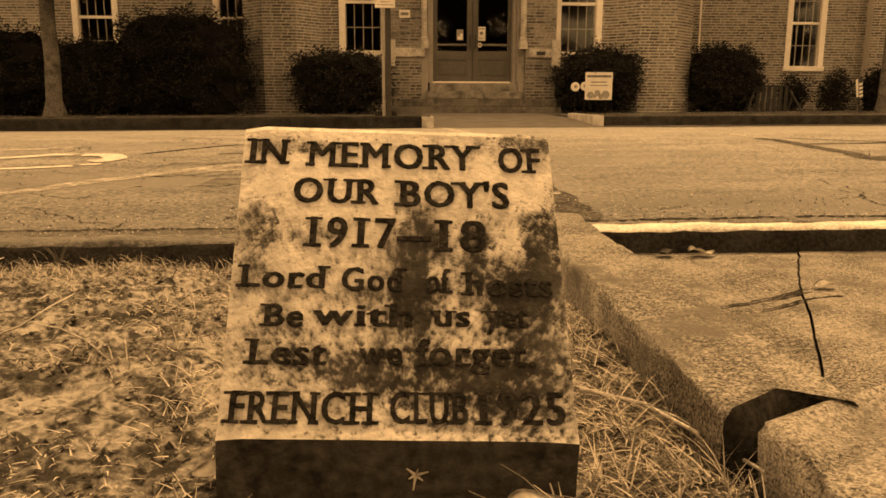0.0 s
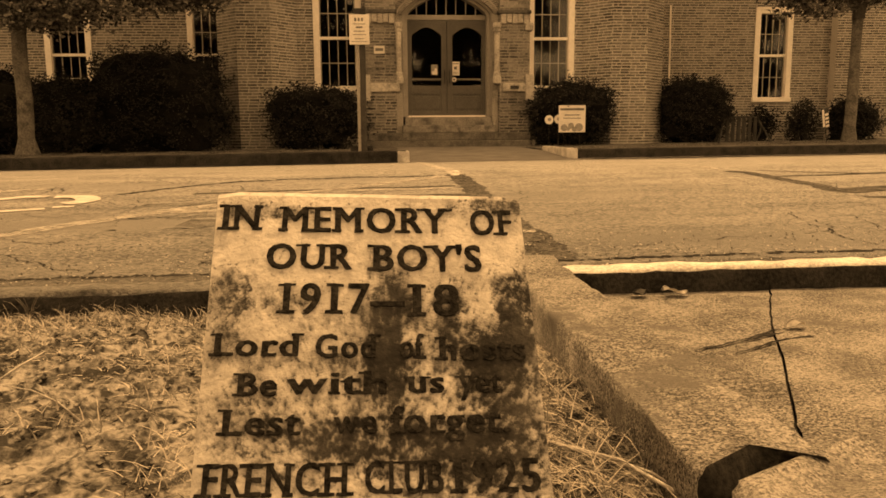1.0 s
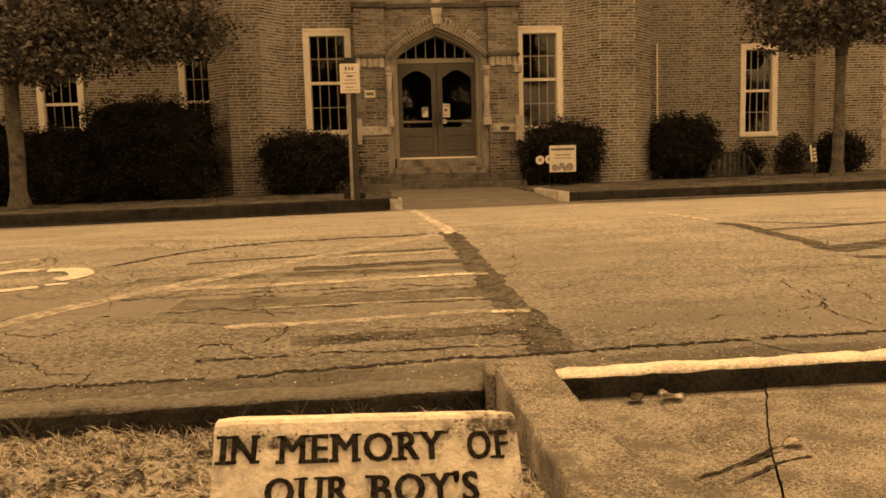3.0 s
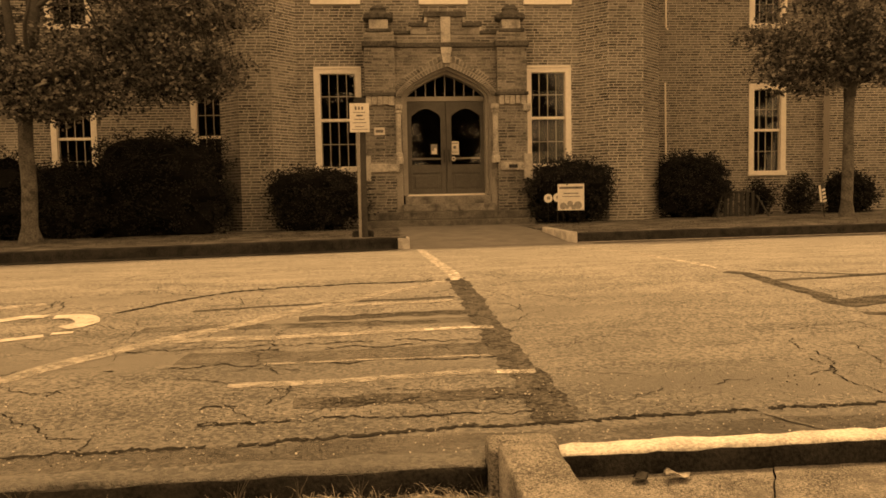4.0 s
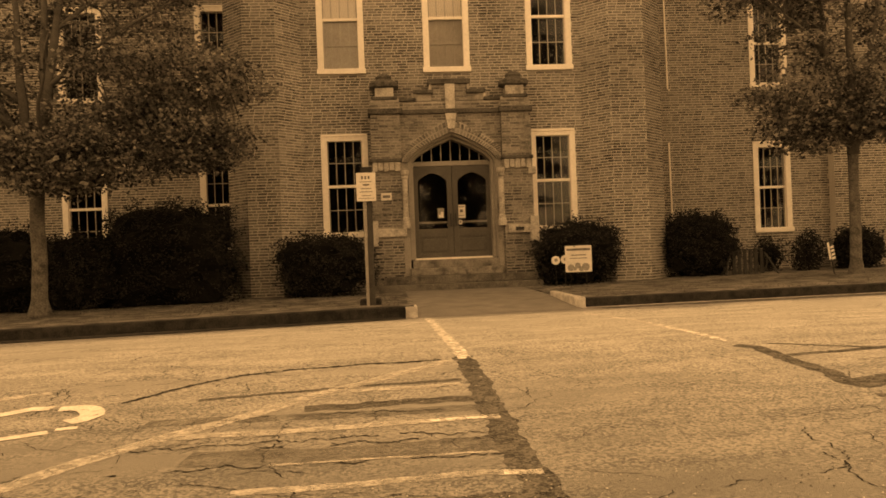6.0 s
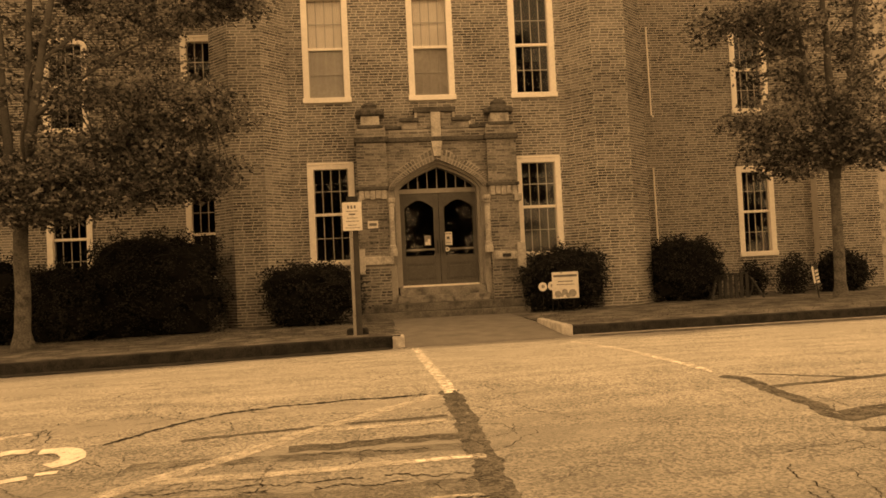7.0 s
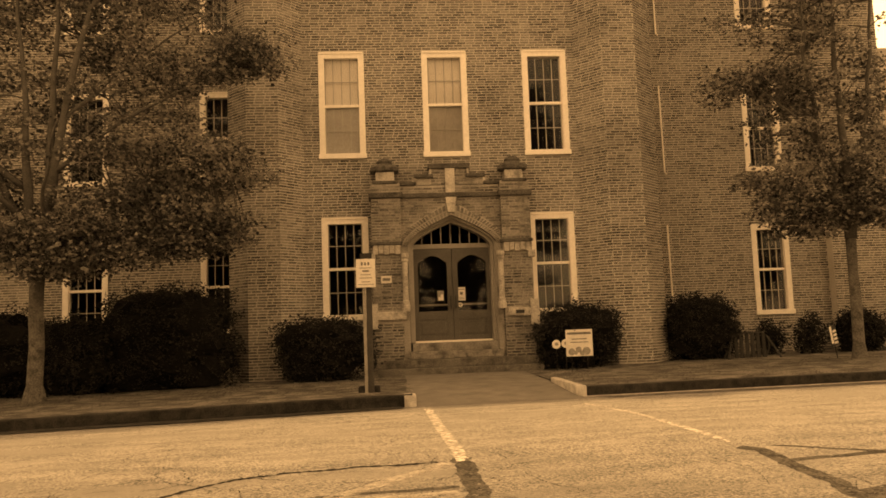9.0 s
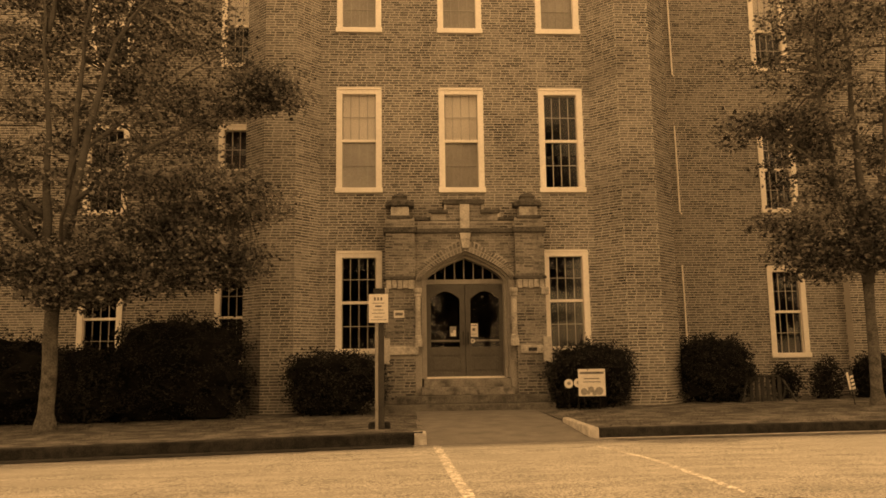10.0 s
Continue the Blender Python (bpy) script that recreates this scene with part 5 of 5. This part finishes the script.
for x, z in ((3.62, 0.60), (3.81, 0.61)):
    d = thing("disc_sign", "small round white sign on a wire stake", "sign", "round yard signs", at=pose(x, 17.0, 0.08))
    bm = bmesh.new()
    bmesh.ops.create_cone(bm, cap_ends=True, segments=24, radius1=0.088, radius2=0.088, depth=0.006, matrix=pose(0, 0, z - 0.08, 90))
    part("disc", bm, SIGN_WHITE, d)
    bm = bmesh.new()
    bmesh.ops.create_cone(bm, cap_ends=True, segments=12, radius1=0.035, radius2=0.035, depth=0.003, matrix=pose(0.005, -0.005, z - 0.075, 90))
    part("print_mark", bm, PAPER_GREY, d)
    part("stake", tube(bmesh.new(), [(0, 0.006, -0.1), (0, 0.006, z - 0.1)], [0.004, 0.004], 6), IRON, d)

rack = thing("iron_rack", "low dark iron rack with upright bars by the wall", "rack", at=pose(8.15, 18.2, 0.05))
part("top_rail", tube(bmesh.new(), [(-0.62, 0, -0.05), (-0.50, 0, 0.25), (-0.36, 0, 0.52), (-0.18, 0, 0.60), (0.30, 0, 0.60), (0.46, 0, 0.48), (0.44, 0, 0.25), (0.30, 0, -0.05)], [0.02] * 8, 8), IRON, rack)
for k in range(6):
    x = -0.30 + 0.125 * k
    part("slat", boxes((x - 0.038, x + 0.038, -0.012, 0.012, -0.05, 0.585), bevel=0.004), IRON, rack)
for sx in (-1, 1):
    part("arm", tube(bmesh.new(), [(sx * 0.62 - 0.03, -0.35, -0.05), (sx * 0.50, -0.12, 0.28), (sx * 0.40, 0, 0.52)], [0.022, 0.022, 0.022], 7), IRON, rack)
part("bottom_rail", tube(bmesh.new(), [(-0.42, 0, 0.06), (0.36, 0, 0.06)], [0.014, 0.014], 6), IRON, rack)

small = thing("small_sign", "small striped white sign turned on a dark stake", "sign", at=pose(9.14, 16.5, 0.1, 0, -12, 25))
part("board", boxes((-0.10, 0.10, -0.006, 0.006, 0.28, 0.70)), IRON, small)
for k in range(4):
    part("stripe", boxes((-0.01, 0.095, -0.011, -0.007, 0.32 + 0.075 * k, 0.365 + 0.075 * k)), SIGN_WHITE, small)
part("side_panel", boxes((-0.10, -0.035, -0.011, -0.007, 0.34, 0.68)), SIGN_WHITE, small)
part("stake", tube(bmesh.new(), [(0, 0.01, -0.15), (0, 0.01, 0.4)], [0.01, 0.01], 6), IRON, small)


# ---- road surface details ----
def ribbon(name, pts, width, mat, parent, seed, wobble=0.03, lift=0.004, step=0.05, taper=True, label="", gap=0.0, jag=0.0):
    """A thin strip that follows the road along points, with uneven edges."""
    rng = random.Random(seed)
    line = []
    for (xa, ya), (xb, yb) in zip(pts, pts[1:]):
        n = max(1, round(math.hypot(xb - xa, yb - ya) / step))
        line += [(xa + (xb - xa) * k / n, ya + (yb - ya) * k / n) for k in range(n)]
    line.append(pts[-1])
    verts, faces = [], []
    m = len(line)
    prev = None
    for i, (x, y) in enumerate(line):
        xa, ya = line[max(0, i - 1)]
        xb, yb = line[min(m - 1, i + 1)]
        d = math.hypot(xb - xa, yb - ya) or 1
        nx, ny = -(yb - ya) / d, (xb - xa) / d
        o = wobble * noise.fractal(Vector((x * 7 + seed, y * 7, seed)), 0.8, 2.0, 5)
        o += jag * rng.uniform(-1, 1)
        w = width * (rng.uniform(0.15, 1.3) if jag else 0.55 + 0.45 * rng.random() if taper else 0.88 + 0.12 * rng.random()) * (min(1, i / 3, (m - 1 - i) / 3) if taper else 1)
        if gap and noise.noise(Vector((x * 3, y * 3, seed + 5))) < gap - 0.5:
            prev = None
            continue
        px, py = x + nx * o, y + ny * o
        b = len(verts)
        for sgn in (-0.5, 0.5):
            qx, qy = px + nx * w * sgn, py + ny * w * sgn
            verts.append((qx, qy, road_height(qx, qy) + lift * 0.6))
        if prev is not None:
            faces.append((prev, prev + 1, b + 1, b))
        prev = b
    return raw(name, verts, faces, mat, parent, label) if faces else None


road = bpy.data.objects["road"]
PATCHES = [
    ("patch", [(0.81, 4.0), (0.81, 7.62)], 0.16, ASPHALT_DARK, 0.03, 0.004),
    ("patch", [(-0.7, 5.18), (0.0, 5.12), (0.74, 5.15)], 0.26, ASPHALT_MID, 0.03, 0.003),
    ("patch", [(-0.95, 6.50), (-0.22, 6.62), (0.11, 6.67), (0.72, 6.70)], 0.07, ASPHALT_DARK, 0.02, 0.003),
    ("patch", [(-0.25, 6.08), (0.3, 6.12), (0.74, 6.10)], 0.16, ASPHALT_DARK, 0.04, 0.003),
    ("patch", [(-1.1, 5.95), (0.0, 5.86), (0.74, 5.88)], 0.16, ASPHALT_MID, 0.03, 0.0033),
    ("patch", [(-0.1, 4.36), (0.4, 4.40), (0.86, 4.36)], 0.14, ASPHALT_DARK, 0.05, 0.0035),
    ("patch", [(2.94, 7.46), (3.04, 7.33), (2.99, 6.71), (3.01, 6.31), (2.94, 5.98)], 0.13, ASPHALT_DARK, 0.03, 0.004),
    ("patch", [(3.21, 7.46), (3.69, 7.12), (3.86, 6.98)], 0.05, ASPHALT_DARK, 0.015, 0.004),
    ("patch", [(3.08, 6.91), (3.71, 7.0), (4.6, 7.1), (6.5, 7.2)], 0.085, ASPHALT_DARK, 0.02, 0.0045),
    ("patch", [(2.90, 5.90), (3.25, 6.0), (3.9, 6.15), (4.6, 6.2)], 0.24, ASPHALT_DARK, 0.03, 0.0045),
    ("patch", [(2.88, 5.59), (3.3, 5.5), (4.0, 5.5)], 0.10, ASPHALT_DARK, 0.03, 0.004),
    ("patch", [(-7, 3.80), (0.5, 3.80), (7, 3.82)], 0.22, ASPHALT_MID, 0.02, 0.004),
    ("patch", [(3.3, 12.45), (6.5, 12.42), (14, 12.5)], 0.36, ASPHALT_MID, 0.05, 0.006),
]
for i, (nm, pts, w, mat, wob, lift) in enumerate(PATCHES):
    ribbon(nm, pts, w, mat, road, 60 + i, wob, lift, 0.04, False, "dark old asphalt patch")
# dark strip that puts the kerbside shadow, with gutter dirt, into colour
ribbon("gutter_dirt", [(0.45, 12.38), (-2.0, 12.0), (-5.7, 11.42), (-14, 11.42)], 0.42, CONCRETE_DIRT_SHADE, road, 59, 0.04, 0.02, 0.05, False, "dark strip along the gutter, dirt and kerbside shade in one")
LINES = [
    ([(0.82, 7.5), (0.80, 9.3), (0.78, 12.2)], 0.11, LINE_WORN), ([(2.93, 7.65), (2.97, 9.9), (2.80, 11.7)], 0.085, LINE_WORN),
    ([(0.70, 7.46), (0.2, 6.90), (-0.24, 6.42), (-0.52, 6.01), (-0.89, 5.63), (-1.09, 5.38), (-1.39, 4.89), (-2.2, 4.2)], 0.13, LINE_FADED),
    ([(0.82, 5.63), (0.32, 5.62), (-0.21, 5.57), (-0.84, 5.59)], 0.10, LINE_FADED), ([(0.86, 4.69), (0.52, 4.71), (0.06, 4.67), (-0.39, 4.64)], 0.08, LINE_FADED),
    ([(0.75, 5.63), (0.45, 5.63)], 0.05, LINE_WORN), ([(0.86, 4.69), (0.70, 4.70)], 0.06, LINE_WORN),
    ([(0.70, 6.55), (0.0, 6.50)], 0.10, LINE_FADED), ([(0.7, 5.02), (-0.3, 5.0)], 0.03, LINE_FADED),
]
for i, (pts, w, mat) in enumerate(LINES):
    ribbon("painted_line", pts, w, mat, road, 80 + i, 0.015, 0.006, 0.03, False, "worn painted line")
ribbon("road_marking", [(-1.77, 6.45), (-1.68, 6.47), (-1.60, 6.44), (-1.53, 6.34), (-1.50, 6.24), (-1.53, 6.14), (-1.58, 6.09)], 0.15, LINE_PAINT, road, 95, 0.008, 0.007, 0.02, False, "white painted curve of a road marking")
ribbon("road_marking", [(-1.83, 6.50), (-1.96, 6.50), (-2.10, 6.38), (-2.4, 6.1)], 0.12, LINE_PAINT, road, 97, 0.01, 0.007, 0.03, False, "white painted stroke of a road marking")
ribbon("road_marking", [(-1.47, 5.95), (-1.58, 5.93)], 0.07, LINE_PAINT, road, 94, 0.01, 0.007, 0.02, False, "white painted dab of a road marking")
ribbon("road_marking", [(-1.60, 5.88), (-1.81, 5.78), (-2.2, 5.6)], 0.09, LINE_PAINT, road, 96, 0.01, 0.007, 0.03, False, "white painted stroke of a road marking")
ribbon("road_marking", [(-2.05, 7.02), (-2.32, 6.87), (-3.0, 6.5)], 0.13, LINE_FADED, road, 98, 0.01, 0.007, 0.04, False, "faded painted stroke of a road marking")
# cracks
ribbon("crack", [(-6, 3.86), (-0.9, 3.90), (-0.1, 3.92), (0.5, 3.97), (1.0, 4.0), (1.45, 4.02), (1.9, 4.03), (6, 4.1)], 0.034, CRACK_DIRT_SHADE, road, 101, 0.03, 0.005, 0.012, True, "wide dark crack along the old gutter joint", gap=0.06, jag=0.012)
ribbon("crack", [(0.70, 7.51), (0.1, 7.50), (-0.54, 7.41), (-0.92, 7.24), (-1.2, 6.90), (-1.44, 6.53)], 0.05, CRACK_DIRT_SHADE, road, 103, 0.03, 0.005, 0.02, True, jag=0.006)
ribbon("crack", [(1.47, 3.98), (1.50, 3.86), (1.60, 3.70)], 0.012, CRACK_DIRT_SHADE, road, 104, 0.02, 0.004, 0.02, True)
rng = random.Random(77)
for k in range(190):
    x, y = (rng.uniform(-2.4, 3.6), rng.uniform(4.2, 7.5)) if k < 140 else (rng.uniform(-5, 6.5), rng.uniform(7, 12))
    a = rng.choice((0.05, -0.1, 0.15, 1.2, -0.9, 2.6))
    if x > 1 and k % 2:
        continue
    pts = [(x, y)]
    for j in range(rng.randint(3, 9)):
        a += rng.gauss(0, 0.45)
        pts.append((pts[-1][0] + 0.14 * math.cos(a), pts[-1][1] + 0.14 * math.sin(a)))
    ribbon("crack", [p for p in pts if p[1] < 12.3], rng.uniform(0.003, 0.008) * (1 if k < 140 else 1.6), CRACK_DIRT_SHADE, road, 200 + k, 0.03, 0.004, 0.02, True, gap=0.3, jag=0.009)
for j, y in enumerate((5.36, 4.98, 5.88, 6.12, 4.34, 4.14, 5.27)):
    ribbon("crack", [(-1.2 + 0.2 * j, y), (-0.4, y + 0.03), (0.78, y)], 0.017, CRACK_DIRT_SHADE, road, 300 + j, 0.06, 0.0045, 0.015, True, gap=0.36, jag=0.012)
# joints and breaks in the near slabs
def flat_ribbon(name, pts, width, z, mat, seed, label, wobble=0.012):
    rng = random.Random(seed)
    bm = bmesh.new()
    prev = None
    line = []
    for (xa, ya), (xb, yb) in zip(pts, pts[1:]):
        n = max(1, round(math.hypot(xb - xa, yb - ya) / 0.012))
        line += [(xa + (xb - xa) * k / n, ya + (yb - ya) * k / n) for k in range(n)]
    for i, (x, y) in enumerate(line):
        xa, ya = line[max(0, i - 1)]
        xb, yb = line[min(len(line) - 1, i + 1)]
        d = math.hypot(xb - xa, yb - ya) or 1
        nx, ny = -(yb - ya) / d, (xb - xa) / d
        o = wobble * noise.fractal(Vector((x * 12 + seed, y * 12, seed)), 1.0, 2.0, 4)
        w = width * rng.uniform(0.3, 1.0) * min(1, i / 4, (len(line) - i) / 4)
        cur = [bm.verts.new((x + nx * (o + w * sg), y + ny * (o + w * sg), slab_height(x, y) + z)) for sg in (-0.5, 0.5)]
        if prev:
            bm.faces.new((prev[0], prev[1], cur[1], cur[0]))
        prev = cur
    return part(name, bm, mat, bpy.data.objects["pavement"], label)


for k, (a, b) in enumerate((((0.84, 2.98), (1.12, 3.13)), ((0.90, 2.95), (1.18, 3.09)), ((0.95, 3.03), (1.10, 3.10)))):
    flat_ribbon("crack", [a, b], 0.012, 0.004, CRACK_DIRT_SHADE, 405 + k, "broken crack in the slab")
flat_ribbon("crack", [(0.80, 2.35), (1.0, 2.32), (1.5, 2.3)], 0.012, 0.004, CRACK_DIRT_SHADE, 410, "broken crack in the slab")


# ---- lawn litter ----
def blades(name, n, area, seed, length, width, tilt, mat, label, keep=lambda x, y: True, lift=0.0, height=lawn_height):
    rng = np.random.default_rng(seed)
    verts, faces = [], []
    x0, x1, y0, y1 = area
    made = 0
    while made < n:
        x, y = rng.uniform(x0, x1), rng.uniform(y0, y1)
        if not keep(x, y):
            continue
        made += 1
        z = height(x, y) + lift
        a, e = rng.uniform(0, 2 * math.pi), rng.uniform(*tilt)
        L, w = rng.uniform(*length), rng.uniform(*width)
        dx, dy = math.cos(a), math.sin(a)
        b = len(verts)
        bend = rng.uniform(-0.5, 0.5)
        px, py, pz = x, y, z
        for k in range(4):
            ww = w * (1 - 0.28 * k) * 0.5
            verts.append((px - dy * ww, py + dx * ww, pz))
            verts.append((px + dy * ww, py - dx * ww, pz + w * 0.2))
            ee = e * (1 - 0.35 * k)
            px += dx * L / 3 * math.cos(ee) - dy * bend * L * 0.1
            py += dy * L / 3 * math.cos(ee) + dx * bend * L * 0.1
            pz += L / 3 * math.sin(ee)
        for k in range(3):
            faces.append((b + 2 * k, b + 2 * k + 1, b + 2 * k + 3, b + 2 * k + 2))
    ob = raw(name, verts, faces, mat)
    return tagged(ob, label, "grass", "", "stuff")


def off_stone(x, y):
    return not (0.02 < x < 0.375 and 2.14 < y < 2.44)


def clumpy(x, y):
    return off_stone(x, y) and noise.noise(Vector((x * 3.1, y * 3.1, 2))) + 0.4 * noise.noise(Vector((x * 11, y * 11, 2))) > -0.12


blades("dry_grass", 30000, (-2.2, 0.53, 1.8, 3.57), 11, (0.008, 0.028), (0.0010, 0.0028), (0.0, 0.5), STRAW, "matted dry straw-coloured grass on bare soil", clumpy)
blades("grass_tufts", 3200, (-2.6, 0.53, 3.28, 3.575), 12, (0.02, 0.06), (0.0012, 0.0028), (0.5, 1.35), STRAW, "short dry grass tufts along the road edge", off_stone)
blades("straw_litter", 9000, (0.3, 0.54, 1.85, 3.0), 13, (0.008, 0.028), (0.0010, 0.0024), (0.0, 0.7), STRAW, "loose straw litter beside the edging kerb", off_stone, 0.004)


blades("long_straw", 1500, (0.30, 0.535, 1.85, 2.75), 14, (0.03, 0.085), (0.0012, 0.0026), (0.05, 0.9), STRAW, "long bent straw beside the edging kerb", off_stone, 0.006)
blades("straw_clumps", 2600, (-1.9, 0.1, 1.95, 3.5), 15, (0.02, 0.05), (0.0012, 0.0026), (0.1, 1.0), STRAW, "dry bent grass in clumps on the lawn", lambda x, y: off_stone(x, y) and noise.noise(Vector((x * 4, y * 4, 7))) > 0.12, 0.003)
blades("verge_grass", 9000, (-8, 0.4, 12.9, 16.5), 16, (0.03, 0.08), (0.004, 0.008), (0.2, 1.2), LAWN, "short thin grass on the strip before the school", lambda x, y: noise.noise(Vector((x * 1.2, y * 1.2, 7))) > -0.15, 0.0, verge_height)
blades("verge_grass", 6000, (3.2, 12, 13.0, 17), 17, (0.03, 0.07), (0.004, 0.008), (0.2, 1.2), LAWN, "short thin grass on the strip before the school", lambda x, y: noise.noise(Vector((x * 1.2, y * 1.2, 7))) > -0.15, 0.0, verge_height)


def dead_leaf(x, y, z, size, turn, seed, mat=DEAD_LEAF):
    bm = bmesh.new()
    n = 9
    rows = []
    for k in range(n):
        t = k / (n - 1)
        w = size * 0.34 * math.sin(math.pi * (0.06 + 0.9 * t)) ** 0.8
        lift = 0.16 * size * math.sin(3 * t + seed) ** 2
        rows.append([bm.verts.new((size * (t - 0.5), w * s, 0.004 + lift + 0.28 * abs(s) * w * (1 + 0.6 * math.sin(seed + 5 * t)))) for s in (-1, -0.5, 0, 0.5, 1)])
    for a, b in zip(rows, rows[1:]):
        for k in range(4):
            bm.faces.new((a[k], b[k], b[k + 1], a[k + 1]))
    r = bmesh.ops.solidify(bm, geom=bm.faces[:], thickness=0.0008)
    ob = part("dead_leaf", bm, mat, smooth=True)
    ob.matrix_world = pose(x, y, z, 0, 0, turn)
    return tagged(ob, "curled dry dead leaf lying on the ground", "leaf", "dead leaves")


dead_leaf(1.00, 3.50, -0.058, 0.075, 10, 1)
# dark leaf shape added where the pale leaf's shadow lies
dead_leaf(0.90, 3.50, -0.058, 0.06, 40, 2, BARK_DARK)
dead_leaf(1.13, 3.12, -0.056, 0.05, 15, 3)
dead_leaf(0.315, 2.10, 0.0, 0.06, 20, 4)
rng = random.Random(5)
for k in range(26):
    x, y = rng.uniform(-1.6, 0.5), rng.uniform(2.0, 3.5)
    if off_stone(x, y):
        dead_leaf(x, y, lawn_height(x, y) + 0.004, rng.uniform(0.02, 0.05), rng.uniform(0, 360), k, DEAD_LEAF if k % 3 else BARK_DARK)
dead_leaf(-3.9, 12.35, ground(-3.9, 12.35) + 0.01, 0.14, 30, 3)
dead_leaf(-1.1, 12.42, ground(-1.1, 12.4) + 0.01, 0.10, 70, 6)


def twig(pts, r, label):
    ob = part("twig", tube(bmesh.new(), pts, [r * (1 - 0.6 * k / (len(pts) - 1)) for k in range(len(pts))], 6), TWIG, smooth=True)
    return tagged(ob, label, "twig", "fallen twigs")


twig([(0.43, 2.43, -0.015), (0.49, 2.36, -0.008), (0.53, 2.27, -0.010), (0.56, 2.19, -0.012), (0.585, 2.10, -0.012)], 0.0035, "thin pale dry stalk lying on straw")
twig([(0.48, 2.40, -0.018), (0.52, 2.33, -0.012), (0.55, 2.24, -0.014)], 0.0025, "thin pale dry stalk lying on straw")
rng = random.Random(8)
for k in range(22):
    x, y, a, L = rng.uniform(-1.5, 0.45), rng.uniform(2.0, 3.45), rng.uniform(0, 6.28), rng.uniform(0.05, 0.16)
    if off_stone(x, y) and off_stone(x + L * math.cos(a), y + L * math.sin(a)):
        twig([(x + L * t * math.cos(a + 0.4 * t), y + L * t * math.sin(a + 0.4 * t), lawn_height(x + L * t * math.cos(a), y + L * t * math.sin(a)) + 0.006 + 0.02 * t * (k % 3)) for t in (0, 0.33, 0.66, 1)], 0.0022, "short dry twig lying on the lawn")
# crumbs of soil and stones on the lawn and loose grit in the gutter
def crumbs(name, n, area, size, seed, height, mat, label):
    rng = np.random.default_rng(seed)
    base = np.array([(1, 0, 0), (-1, 0, 0), (0, 1, 0), (0, -1, 0), (0, 0, 1), (0, 0, -1)], float)
    tri = ((0, 2, 4), (2, 1, 4), (1, 3, 4), (3, 0, 4), (2, 0, 5), (1, 2, 5), (3, 1, 5), (0, 3, 5))
    verts, faces = [], []
    for k in range(n):
        x, y = rng.uniform(area[0], area[1]), rng.uniform(area[2], area[3])
        if not off_stone(x, y):
            continue
        s = rng.uniform(*size) * rng.uniform(0.6, 1.3, (6, 1)) * np.array([1, 1, 0.7])
        b = len(verts)
        verts += (base * s + np.array([x, y, height(x, y) + 0.002])).tolist()
        faces += [tuple(b + i for i in f) for f in tri]
    return tagged(raw(name, verts, faces, mat), label, "grit", "", "stuff")


crumbs("soil_crumbs", 5200, (-1.8, 0.52, 1.9, 3.5), (0.0025, 0.008), 61, lawn_height, EARTH, "loose crumbs of dry soil on the lawn")
crumbs("road_grit", 2500, (-2.5, 3.0, 3.68, 4.6), (0.0015, 0.005), 62, lambda x, y: ground(x, y) + 0.004, ASPHALT_GRIT, "loose grit and crumbled asphalt by the crack")
# weeds against the road edge
for k, (x, y) in enumerate(((0.0, 3.545), (0.16, 3.55), (-0.16, 3.55), (0.49, 3.54), (-0.7, 3.55))):
    w = thing("weed", "small dry branching weed against the road edge", "weed", "weeds", at=pose(x, y, lawn_height(x, y)))
    r2 = random.Random(k)
    for j in range(5):
        a = r2.uniform(-0.5, 0.5)
        part("stalk", tube(bmesh.new(), [(0, 0, -0.01), (0.03 * a, 0, 0.03), (0.09 * a, -0.005, 0.05 + 0.03 * r2.random())], [0.0015, 0.0012, 0.0006], 4), STRAW, w)

# ---- single bricks of the lower buttresses, laid last ----
shapes = {}
for i, (a, b) in enumerate(BUT):
    for s0, s1, zb, zt, p in course_bricks((a, 18.16), (1, 0), (0, -1), b - a, 0.36, 1.20, seed=90 + i):
        key = round(s1 - s0, 2)
        if key not in shapes:
            w = key / 2
            me = bpy.data.meshes.new("brick")
            q = [(-w, 0, 0), (w, 0, 0), (w, 0, COURSE - JOINT), (-w, 0, COURSE - JOINT), (-w, 0.02, 0), (w, 0.02, 0), (w, 0.02, COURSE - JOINT), (-w, 0.02, COURSE - JOINT)]
            me.from_pydata(q, [], QUADS)
            me.materials.append(BRICK_PIECE)
            shapes[key] = me
        ob = new("brick", shapes[key])
        ob.parent = portal
        ob.location = (a + (s0 + s1) / 2, 18.16 - p, zb)
